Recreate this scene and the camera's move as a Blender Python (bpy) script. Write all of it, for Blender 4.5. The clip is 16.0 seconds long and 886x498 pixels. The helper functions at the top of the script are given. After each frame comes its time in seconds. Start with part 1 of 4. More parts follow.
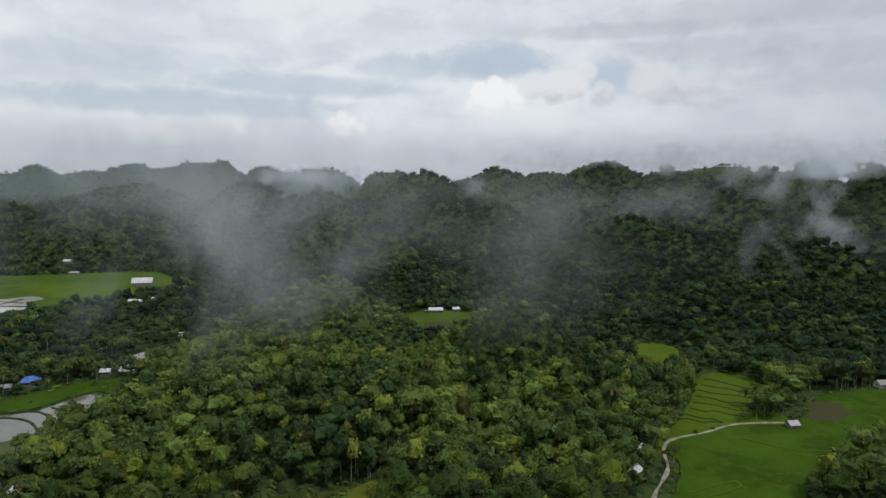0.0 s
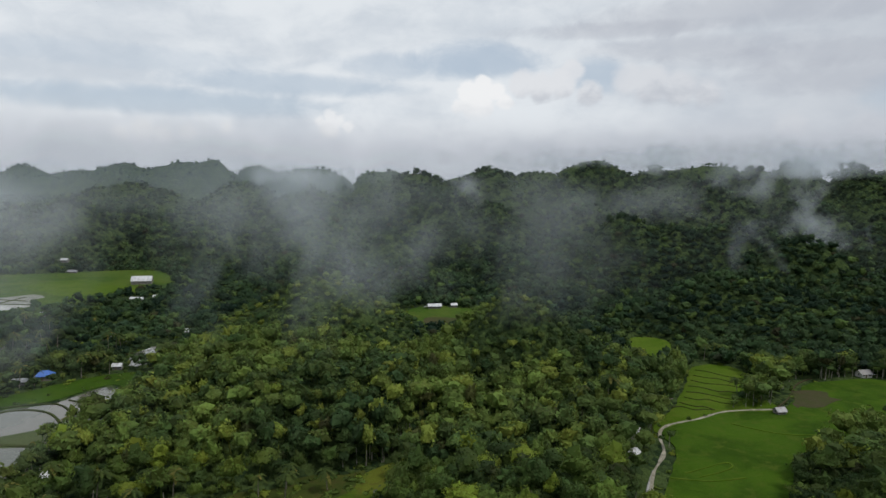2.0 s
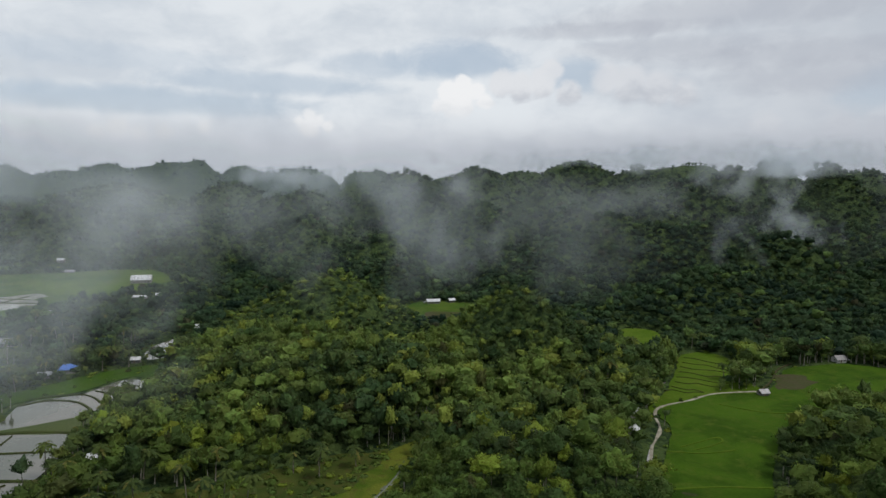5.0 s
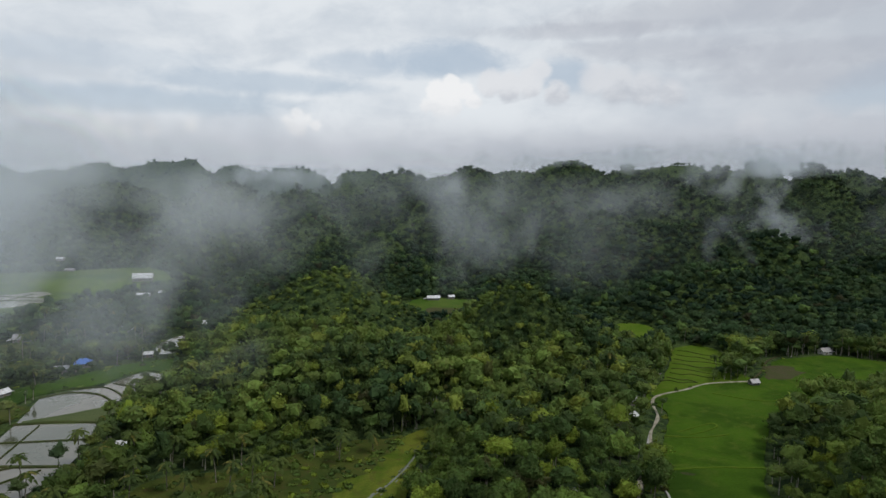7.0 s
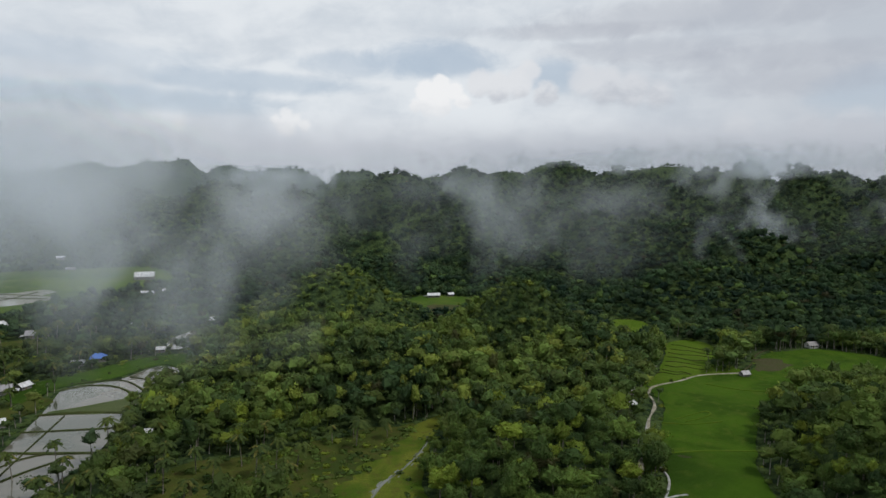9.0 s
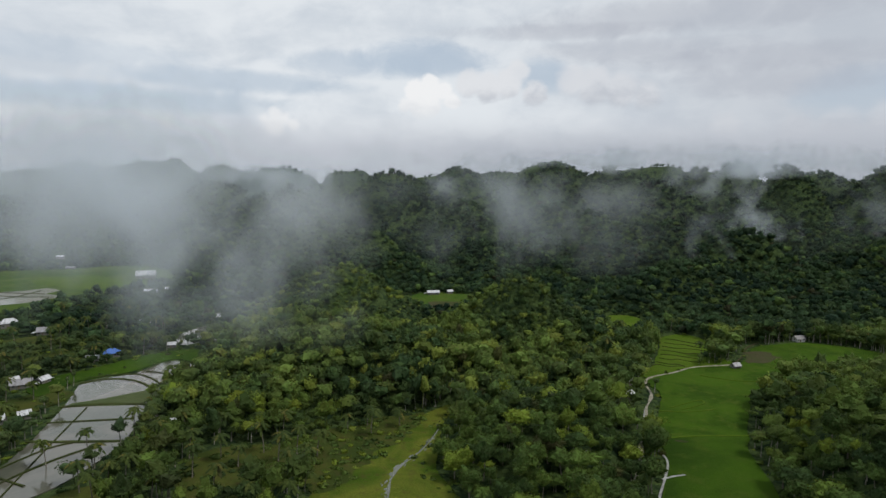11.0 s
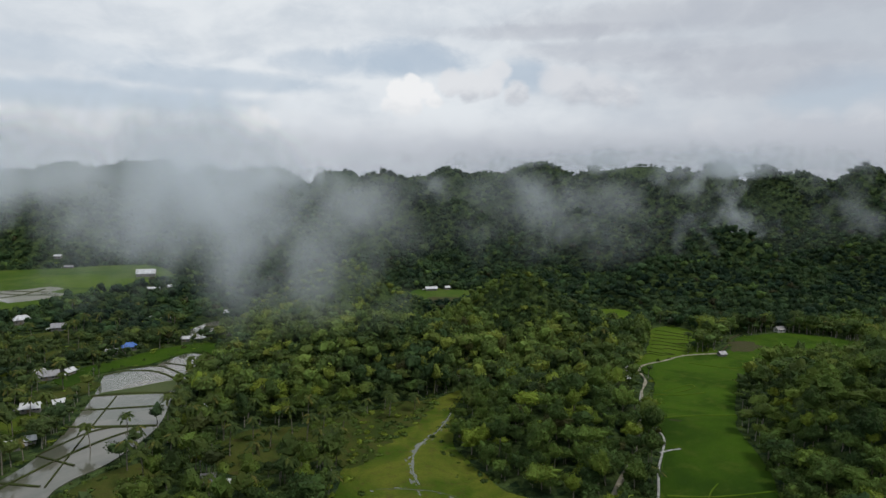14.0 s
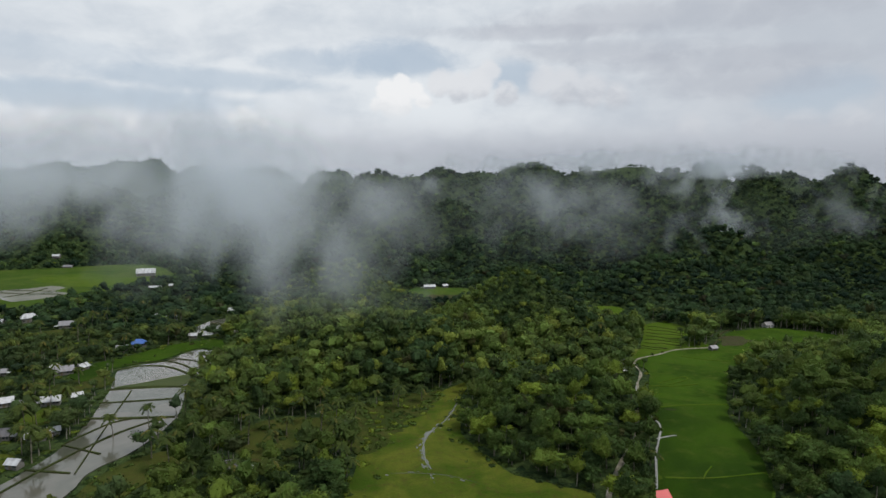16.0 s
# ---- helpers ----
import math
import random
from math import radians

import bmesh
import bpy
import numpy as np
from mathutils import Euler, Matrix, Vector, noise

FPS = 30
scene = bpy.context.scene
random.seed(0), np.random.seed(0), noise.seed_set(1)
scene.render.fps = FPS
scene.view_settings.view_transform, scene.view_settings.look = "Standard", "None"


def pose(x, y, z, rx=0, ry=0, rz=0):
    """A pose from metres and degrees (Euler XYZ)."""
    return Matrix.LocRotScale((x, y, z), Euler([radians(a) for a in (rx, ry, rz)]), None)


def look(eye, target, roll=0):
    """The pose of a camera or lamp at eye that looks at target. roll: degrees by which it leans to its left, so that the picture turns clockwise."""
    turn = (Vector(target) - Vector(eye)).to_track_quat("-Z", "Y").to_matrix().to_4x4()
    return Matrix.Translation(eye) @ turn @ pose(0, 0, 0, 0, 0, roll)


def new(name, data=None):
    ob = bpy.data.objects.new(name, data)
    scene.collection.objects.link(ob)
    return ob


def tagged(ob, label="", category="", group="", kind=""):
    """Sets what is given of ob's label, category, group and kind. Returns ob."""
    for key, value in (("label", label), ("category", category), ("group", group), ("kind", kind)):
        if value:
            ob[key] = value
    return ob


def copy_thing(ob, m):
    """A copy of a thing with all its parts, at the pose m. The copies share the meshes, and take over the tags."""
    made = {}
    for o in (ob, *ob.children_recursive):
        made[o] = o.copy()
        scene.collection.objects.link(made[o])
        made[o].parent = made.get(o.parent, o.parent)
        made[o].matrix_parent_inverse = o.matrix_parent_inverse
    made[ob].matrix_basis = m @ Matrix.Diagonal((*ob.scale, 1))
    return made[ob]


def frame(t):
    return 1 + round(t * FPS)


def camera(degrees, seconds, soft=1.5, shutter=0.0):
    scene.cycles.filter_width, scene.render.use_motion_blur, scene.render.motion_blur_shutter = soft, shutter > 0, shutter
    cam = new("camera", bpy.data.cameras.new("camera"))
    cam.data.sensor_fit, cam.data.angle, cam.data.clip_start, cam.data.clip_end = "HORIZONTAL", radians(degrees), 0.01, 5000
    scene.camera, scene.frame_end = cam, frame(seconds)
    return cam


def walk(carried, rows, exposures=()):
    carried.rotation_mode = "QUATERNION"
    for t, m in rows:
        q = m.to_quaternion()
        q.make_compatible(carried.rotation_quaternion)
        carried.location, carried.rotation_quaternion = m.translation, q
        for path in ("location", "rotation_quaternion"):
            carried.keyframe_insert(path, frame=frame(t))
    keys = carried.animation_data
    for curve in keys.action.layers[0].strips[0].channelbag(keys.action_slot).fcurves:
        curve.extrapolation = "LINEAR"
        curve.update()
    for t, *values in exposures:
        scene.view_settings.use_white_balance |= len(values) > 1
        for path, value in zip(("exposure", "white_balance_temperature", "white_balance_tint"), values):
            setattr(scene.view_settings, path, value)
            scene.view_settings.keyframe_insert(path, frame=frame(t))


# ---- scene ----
cam = camera(69.7, 16.0)
PATH = [
    (0, (-0.614, 0.012, 105.381), (-0.658, 2.001, 105.176), 0.7),
    (0.5, (-2.623, -3.225, 105.387), (-2.656, -1.236, 105.181), 0.7),
    (1, (-4.61, -6.476, 105.393), (-4.634, -4.487, 105.186), 0.7),
    (1.5, (-6.564, -9.681, 105.402), (-6.579, -7.692, 105.194), 0.7),
    (2, (-8.543, -12.912, 105.41), (-8.549, -10.923, 105.203), 0.7),
    (2.5, (-10.615, -16.167, 105.429), (-10.611, -14.178, 105.222), 0.7),
    (3, (-12.827, -19.456, 105.446), (-12.813, -17.467, 105.238), 0.7),
    (3.5, (-15.156, -22.764, 105.448), (-15.133, -20.775, 105.239), 0.7),
    (4, (-17.565, -26.093, 105.447), (-17.532, -24.104, 105.239), 0.6),
    (6.5, (-29.694, -42.74, 105.477), (-29.612, -40.752, 105.269), 0.6),
    (7, (-32.151, -46.146, 105.472), (-32.061, -44.158, 105.263), 0.6),
    (7.5, (-34.555, -49.578, 105.466), (-34.456, -47.591, 105.258), 0.7),
    (8, (-36.917, -52.971, 105.473), (-36.809, -50.984, 105.266), 0.6),
    (8.5, (-39.244, -56.368, 105.487), (-39.129, -54.383, 105.28), 0.7),
    (9, (-41.597, -59.691, 105.501), (-41.474, -57.705, 105.293), 0.7),
    (9.5, (-43.976, -62.973, 105.521), (-43.846, -60.988, 105.313), 0.7),
    (12, (-56.018, -79.404, 105.776), (-55.844, -77.422, 105.567), 0.7),
    (12.5, (-58.532, -82.648, 105.799), (-58.35, -80.667, 105.59), 0.7),
    (13, (-61.158, -85.84, 105.809), (-60.966, -83.86, 105.6), 0.8),
    (13.5, (-63.823, -89.019, 105.81), (-63.621, -87.04, 105.601), 0.7),
    (14, (-66.369, -92.131, 105.815), (-66.158, -90.153, 105.606), 0.7),
    (14.5, (-68.782, -95.161, 105.834), (-68.562, -93.184, 105.625), 0.7),
    (15, (-71.067, -98.145, 105.868), (-70.837, -96.169, 105.659), 0.7),
    (15.5, (-73.22, -101.117, 105.904), (-72.983, -99.142, 105.695), 0.7),
    (16, (-75.33, -104.106, 105.926), (-75.087, -102.132, 105.718), 0.7),
]
walk(cam, [(t, look(eye, target, roll)) for t, eye, target, roll in PATH])

# ---- light ----
SUN_EL, SUN_AZ = 60.0, 110.0
world = bpy.data.worlds.new("world")
scene.world = world
world.use_nodes = True


class Nodes:
    """Small helper to write node trees line by line."""

    def __init__(self, tree):
        self.tree = tree
        tree.nodes.clear()

    def add(self, kind, links=None, **props):
        n = self.tree.nodes.new(kind)
        for k, v in props.items():
            setattr(n, k, v)
        for k, v in (links or {}).items():
            if isinstance(v, bpy.types.NodeSocket):
                self.tree.links.new(v, n.inputs[k])
            else:
                n.inputs[k].default_value = v
        return n

    def math(self, op, a, b=0.0, c=0.0, clamp=False):
        return self.add("ShaderNodeMath", {0: a, 1: b, 2: c}, operation=op, use_clamp=clamp).outputs[0]

    def step(self, x, lo, hi, a=0.0, b=1.0):
        return self.add("ShaderNodeMapRange", {0: x, 1: lo, 2: hi, 3: a, 4: b}, interpolation_type="SMOOTHSTEP").outputs[0]

    def noise(self, vec, scale, detail=4.0, rough=0.55, distort=0.0):
        return self.add("ShaderNodeTexNoise", {"Vector": vec, "Scale": scale, "Detail": detail, "Roughness": rough, "Distortion": distort}).outputs["Fac"]

    def mix(self, fac, a, b):
        n = self.add("ShaderNodeMix", data_type="RGBA")
        for slot, v in ((0, fac), (6, a), (7, b)):
            if isinstance(v, bpy.types.NodeSocket):
                self.tree.links.new(v, n.inputs[slot])
            elif slot == 0:
                n.inputs[0].default_value = v
            else:
                n.inputs[slot].default_value = (*v, 1.0)
        return n.outputs[2]


def build_sky():
    n = Nodes(world.node_tree)
    way = n.add("ShaderNodeTexCoord").outputs["Generated"]
    sep = n.add("ShaderNodeSeparateXYZ", {0: way})
    az = n.math("DEGREES", n.math("ARCTAN2", sep.outputs[0], sep.outputs[1]))
    el = n.math("DEGREES", n.math("ARCSINE", sep.outputs[2]))
    flat = n.add("ShaderNodeCombineXYZ", {0: n.math("MULTIPLY", az, 0.045), 1: n.math("MULTIPLY", el, 0.11), 2: 0.3}).outputs[0]
    puff = n.add("ShaderNodeCombineXYZ", {0: n.math("MULTIPLY", az, 0.13), 1: n.math("MULTIPLY", el, 0.20), 2: 2.0}).outputs[0]
    big = n.noise(flat, 1.5, 5.0, 0.5, 0.5)
    fine = n.noise(puff, 2.2, 8.0, 0.58, 0.3)
    knob = n.noise(puff, 7.0, 6.0, 0.55, 0.2)
    # clear blue gaps between the cloud sheets
    sky = n.add("ShaderNodeTexSky", sky_type="NISHITA", sun_disc=False, sun_elevation=radians(SUN_EL), sun_rotation=radians(SUN_AZ), air_density=1.0, dust_density=2.0)
    blue = n.add("ShaderNodeVectorMath", {0: sky.outputs[0], "Scale": 0.085}, operation="SCALE").outputs[0]
    blue = n.mix(0.7, blue, (0.50, 0.60, 0.72))
    # cloud body: lighter and greyer sheets
    light = n.step(n.math("ADD", n.math("MULTIPLY", big, 0.65), n.math("MULTIPLY", fine, 0.35)), 0.34, 0.62)
    cloud = n.mix(light, (0.585, 0.640, 0.705), (0.755, 0.795, 0.835))
    cloud = n.mix(n.math("MULTIPLY", n.step(az, 4.0, 38.0), 0.68), cloud, (0.475, 0.512, 0.572))

    def lobe(a0, e0, ra, re, shape, rough, soft):
        """1 in the middle of an uneven ellipse on the sky, 0 outside."""
        u = n.math("DIVIDE", n.math("SUBTRACT", az, a0), ra)
        v = n.math("DIVIDE", n.math("SUBTRACT", el, e0), re)
        d = n.math("ADD", n.math("MULTIPLY", u, u), n.math("MULTIPLY", v, v))
        d = n.math("ADD", d, n.math("MULTIPLY", n.math("SUBTRACT", shape, 0.5), rough))
        return n.step(d, 1.0 + soft, 1.0 - soft)

    # thin blue gaps between the sheets
    for a0, e0, ra, re, much in ((2.4, 10.5, 5.6, 1.5, 0.95), (-3.5, 10.0, 6.0, 1.1, 0.6), (13.0, 9.3, 2.2, 1.5, 0.85), (-24.0, 6.3, 13.0, 1.0, 0.85), (-13.0, 8.2, 9.0, 0.9, 0.75), (-27.0, 9.6, 12.0, 0.9, 0.35), (37.0, 7.0, 4.0, 1.8, 0.7)):
        cloud = n.mix(n.math("MULTIPLY", lobe(a0, e0, ra, re, fine, 2.2, 0.8), much * 0.8), cloud, blue)
    # grey undersides and sheets
    for a0, e0, ra, re in ((21.0, 11.1, 8.0, 0.9), (31.0, 8.3, 7.0, 1.2), (26.0, 13.6, 14.0, 1.2), (30.0, 10.0, 9.0, 0.9), (14.0, 12.8, 8.0, 0.6)):
        cloud = n.mix(n.math("MULTIPLY", lobe(a0, e0, ra, re, fine, 3.0, 0.95), 0.42), cloud, (0.415, 0.44, 0.505))
    # cloud bank lying on the hills
    low = n.step(n.math("ADD", el, n.math("MULTIPLY", n.math("SUBTRACT", fine, 0.5), 1.6)), 6.6, 2.2)
    cloud = n.mix(n.math("MULTIPLY", low, 0.9), cloud, (0.52, 0.55, 0.605))
    cloud = n.mix(n.math("MULTIPLY", n.math("MULTIPLY", n.step(el, 5.2, 1.0), n.step(az, -6.0, 18.0)), 0.85), cloud, (0.38, 0.41, 0.465))
    frill = n.math("ADD", n.math("MULTIPLY", n.math("SUBTRACT", knob, 0.5), 0.75), n.math("MULTIPLY", n.math("SUBTRACT", fine, 0.5), 0.7))

    def heap(balls, base, lift, white, shade, much, crisp):
        """Cumulus: a heap of swelling heads with a crisp rim on top that melts into the haze at its foot."""
        nonlocal cloud
        d = None
        for a0, e0, r in balls:
            u, v = n.math("SUBTRACT", az, a0), n.math("SUBTRACT", el, e0)
            q = n.math("SUBTRACT", n.math("SQRT", n.math("ADD", n.math("MULTIPLY", u, u), n.math("MULTIPLY", v, v))), r)
            d = q if d is None else n.add("ShaderNodeMath", {0: d, 1: q, 2: 0.35}, operation="SMOOTH_MIN").outputs[0]
        d = n.math("ADD", d, frill)
        body = n.math("MULTIPLY", n.step(d, crisp, -crisp), n.step(el, base, base + lift))
        tone = n.mix(n.step(n.math("ADD", n.math("SUBTRACT", el, base), n.math("MULTIPLY", n.math("SUBTRACT", fine, 0.5), 5.0)), lift * 0.5, lift * 1.9), shade, white)
        cloud = n.mix(n.math("MULTIPLY", body, much), cloud, tone)

    heap(((6.6, 8.6, 1.18), (8.3, 8.3, 1.27), (10.9, 9.7, 0.88), (10.0, 8.6, 1.23), (12.4, 7.7, 1.08)), 6.0, 1.5, (0.74, 0.755, 0.785), (0.50, 0.525, 0.58), 0.8, 0.3)
    heap(((15.6, 8.9, 1.23), (17.4, 8.3, 1.47), (19.7, 7.9, 1.37), (21.8, 7.4, 1.08)), 5.6, 1.5, (0.70, 0.715, 0.75), (0.48, 0.505, 0.56), 0.7, 0.5)
    heap(((1.9, 7.9, 0.98), (3.2, 8.4, 0.98), (4.3, 8.0, 0.83), (2.7, 6.8, 1.47), (1.0, 6.7, 0.59), (5.1, 7.1, 0.73)), 5.0, 1.5, (0.88, 0.885, 0.895), (0.74, 0.76, 0.79), 0.9, 0.22)
    heap(((-11.1, 5.2, 0.44), (-10.2, 5.6, 0.54), (-9.4, 5.3, 0.44), (-8.7, 4.8, 0.54), (-10.2, 4.6, 0.83)), 3.2, 1.2, (0.85, 0.86, 0.875), (0.70, 0.715, 0.74), 0.75, 0.25)
    heap(((-26.8, 3.6, 0.64), (-25.3, 3.9, 0.83), (-23.8, 3.6, 0.69), (-21.9, 3.8, 0.59), (-18.8, 4.5, 0.49)), 2.6, 1.2, (0.78, 0.79, 0.80), (0.66, 0.68, 0.71), 0.6, 0.4)
    heap(((33.0, 4.2, 1.2), (36.0, 4.6, 1.3), (39.0, 5.0, 1.4), (28.0, 4.6, 1.2)), 3.0, 1.6, (0.64, 0.66, 0.70), (0.52, 0.545, 0.60), 0.5, 0.5)
    out = n.add("ShaderNodeBackground", {"Color": cloud, "Strength": 1.0})
    n.add("ShaderNodeOutputWorld", {0: out.outputs[0]})


build_sky()
sun = new("sun", bpy.data.lights.new("sun", "SUN"))
sun.data.energy, sun.data.angle, sun.data.color = 2.0, radians(14), (1.0, 0.95, 0.87)
sun.matrix_world = pose(0, 0, 400, 90 - SUN_EL, 0, 180 - SUN_AZ)
scene.cycles.transparent_max_bounces = 48


# ---- materials ----
def material(name):
    m = bpy.data.materials.new(name)
    m.use_nodes = True
    return m, Nodes(m.node_tree)


def finish(n, color, rough=0.9, bump=None, bump_size=0.1, metal=0.0, spec=0.3, sub=None):
    links = {"Base Color": color if isinstance(color, bpy.types.NodeSocket) else (*color, 1.0), "Roughness": rough, "Metallic": metal, "Specular IOR Level": spec}
    if bump is not None:
        links["Normal"] = n.add("ShaderNodeBump", {"Height": bump, "Distance": bump_size, "Strength": 0.8}).outputs[0]
    b = n.add("ShaderNodeBsdfPrincipled", links)
    n.add("ShaderNodeOutputMaterial", {0: b.outputs[0]})
    return b


def leaf_material(name, dark, bright, yellow, attribute):
    """Foliage: each tree has a tint of its own, each spray of leaves a shade of its own."""
    m, n = material(name)
    where = n.add("ShaderNodeNewGeometry")
    tint = n.add("ShaderNodeAttribute", attribute_name="tint").outputs["Fac"] if attribute else n.add("ShaderNodeObjectInfo").outputs["Random"]
    patch = n.noise(where.outputs["Position"], 0.02, 3.0)
    c = n.mix(n.step(n.math("ADD", n.math("MULTIPLY", tint, 0.5), n.math("MULTIPLY", n.step(patch, 0.34, 0.66), 0.5)), 0.05, 0.95), dark, bright)
    c = n.mix(n.math("MULTIPLY", n.step(tint, 0.84, 0.97), 0.8), c, yellow)
    c = n.mix(n.math("MULTIPLY", n.step(tint, 0.03, 0.0), 0.5), c, (0.075, 0.055, 0.022))
    isle = where.outputs["Random Per Island"]
    shade = n.add("ShaderNodeHueSaturation", {"Hue": n.math("MULTIPLY_ADD", isle, 0.03, 0.485), "Saturation": 1.0, "Value": n.math("MULTIPLY_ADD", isle, 0.55, 0.72), "Fac": 1.0, "Color": c}).outputs[0]
    d = n.add("ShaderNodeBsdfPrincipled", {"Base Color": shade, "Roughness": 0.7, "Specular IOR Level": 0.1})
    t = n.add("ShaderNodeBsdfTranslucent", {"Color": shade})
    s = n.add("ShaderNodeMixShader", {0: 0.25, 1: d.outputs[0], 2: t.outputs[0]})
    n.add("ShaderNodeOutputMaterial", {0: s.outputs[0]})
    return m


DARK, BRIGHT, YELLOW = (0.022, 0.042, 0.014), (0.092, 0.136, 0.024), (0.150, 0.192, 0.022)
LEAF = leaf_material("leaf", DARK, BRIGHT, YELLOW, False)
CANOPY = leaf_material("canopy", DARK, BRIGHT, YELLOW, True)
# Leaf green darkened and blued for cloud shadow and haze on the back hills.
SHADED_CANOPY = leaf_material("shaded_canopy", (0.011, 0.028, 0.016), (0.047, 0.084, 0.031), (0.084, 0.128, 0.030), True)
# Lighter leaf copy: sunshine on the low hills put into the colour.
SUNLIT_CANOPY = leaf_material("sunlit_canopy", (0.031, 0.058, 0.021), (0.122, 0.172, 0.036), (0.172, 0.208, 0.034), True)
GARDEN_CANOPY = leaf_material("garden_canopy", (0.020, 0.040, 0.019), (0.070, 0.104, 0.032), (0.120, 0.150, 0.032), True)
PALM_LEAF = leaf_material("palm_leaf", (0.026, 0.045, 0.012), (0.062, 0.084, 0.018), (0.12, 0.105, 0.026), False)


def grassy(name, a, b, c, scale, rows=0.0):
    """Grass or rice: broad patches, tufts and a rough nap."""
    m, n = material(name)
    p = n.add("ShaderNodeNewGeometry").outputs["Position"]
    broad = n.noise(p, 0.018 * scale, 5.0, 0.6, 0.6)
    mid = n.noise(p, 0.11 * scale, 5.0, 0.65)
    nap = n.noise(p, 1.3, 6.0, 0.7)
    col = n.mix(n.step(broad, 0.36, 0.64), a, b)
    col = n.mix(n.math("MULTIPLY", n.step(mid, 0.48, 0.72), 0.7), col, c)
    col = n.add("ShaderNodeHueSaturation", {"Hue": 0.5, "Saturation": 1.0, "Value": n.math("MULTIPLY_ADD", nap, 1.1, 0.45), "Fac": 1.0, "Color": col}).outputs[0]
    finish(n, col, 0.95, nap, 0.35, spec=0.04)
    return m


def undergrowth_material():
    """Bushes, ferns and saplings under the wood: clumps of several greens with dark holes between."""
    m, n = material("undergrowth")
    p = n.add("ShaderNodeNewGeometry").outputs["Position"]
    stand = n.noise(p, 0.03, 4.0, 0.6)
    clump = n.add("ShaderNodeTexVoronoi", {"Vector": p, "Scale": 0.34, "Randomness": 1.0})
    hue = n.add("ShaderNodeSeparateXYZ", {0: clump.outputs["Color"]}).outputs[0]
    leafy = n.noise(p, 1.1, 6.0, 0.7)
    col = n.mix(n.step(n.math("ADD", n.math("MULTIPLY", hue, 0.5), n.math("MULTIPLY", stand, 0.5)), 0.2, 0.75), (0.014, 0.028, 0.012), (0.050, 0.076, 0.024))
    col = n.add("ShaderNodeHueSaturation", {"Hue": 0.5, "Saturation": 1.0, "Value": n.math("MULTIPLY_ADD", leafy, 1.6, 0.2), "Fac": 1.0, "Color": col}).outputs[0]
    height = n.math("SUBTRACT", n.math("MULTIPLY", leafy, 0.6), clump.outputs["Distance"])
    finish(n, col, 0.95, height, 1.6, spec=0.04)
    return m


UNDERGROWTH = undergrowth_material()
MEADOW = grassy("meadow", (0.035, 0.066, 0.006), (0.085, 0.102, 0.014), (0.062, 0.050, 0.016), 2.6)
ROUGH_GRASS = grassy("rough_grass", (0.028, 0.044, 0.009), (0.052, 0.062, 0.013), (0.056, 0.040, 0.018), 3.0)
RICE = grassy("rice", (0.021, 0.048, 0.004), (0.040, 0.083, 0.006), (0.062, 0.085, 0.012), 1.6)
# Rice greens with mist shade on the lower field put into the colour.
MID_RICE = grassy("mid_rice", (0.017, 0.040, 0.004), (0.033, 0.070, 0.005), (0.044, 0.068, 0.009), 0.9)
SHADED_RICE = grassy("shaded_rice", (0.014, 0.034, 0.003), (0.026, 0.060, 0.004), (0.040, 0.060, 0.008), 0.9)
PALE_RICE = grassy("pale_rice", (0.046, 0.088, 0.006), (0.064, 0.104, 0.010), (0.085, 0.104, 0.018), 1.8)
SEEDLING = grassy("seedlings", (0.050, 0.070, 0.028), (0.066, 0.084, 0.036), (0.074, 0.084, 0.044), 2.0)
FAR_MEADOW = grassy("far_meadow", (0.032, 0.070, 0.008), (0.058, 0.092, 0.014), (0.070, 0.078, 0.020), 1.4)
BUND = grassy("bund_grass", (0.026, 0.036, 0.012), (0.042, 0.055, 0.016), (0.050, 0.042, 0.024), 3.0)
SOIL = grassy("bare_soil", (0.056, 0.048, 0.028), (0.044, 0.050, 0.020), (0.036, 0.056, 0.012), 4.0)


def gritty(name, a, b, scale=0.5, rough=0.9, metal=0.0, spec=0.3):
    m, n = material(name)
    p = n.add("ShaderNodeNewGeometry").outputs["Position"]
    k = n.noise(p, scale, 6.0, 0.65)
    g = n.noise(p, scale * 9, 4.0, 0.6)
    col = n.mix(n.step(n.math("ADD", n.math("MULTIPLY", k, 0.7), n.math("MULTIPLY", g, 0.3)), 0.35, 0.65), a, b)
    finish(n, col, rough, g, 0.05, metal, spec)
    return m


ROAD = gritty("gravel", (0.13, 0.12, 0.085), (0.30, 0.28, 0.23), 0.35)
CANAL = gritty("wet_concrete", (0.16, 0.16, 0.15), (0.34, 0.345, 0.34), 0.6, 0.5)
BARK = gritty("bark", (0.10, 0.085, 0.065), (0.24, 0.22, 0.18), 1.5)
PALE_BARK = gritty("pale_bark", (0.16, 0.15, 0.12), (0.32, 0.30, 0.26), 1.5)
WALL = gritty("limewash", (0.42, 0.41, 0.38), (0.62, 0.61, 0.58), 0.7)
BLOCK = gritty("concrete_block", (0.12, 0.115, 0.105), (0.22, 0.215, 0.20), 0.9)
TIMBER = gritty("timber", (0.10, 0.075, 0.05), (0.20, 0.16, 0.11), 1.2)
DARK_GLASS = gritty("window_glass", (0.03, 0.035, 0.04), (0.05, 0.055, 0.06), 1.0, 0.1, 0.0, 0.5)


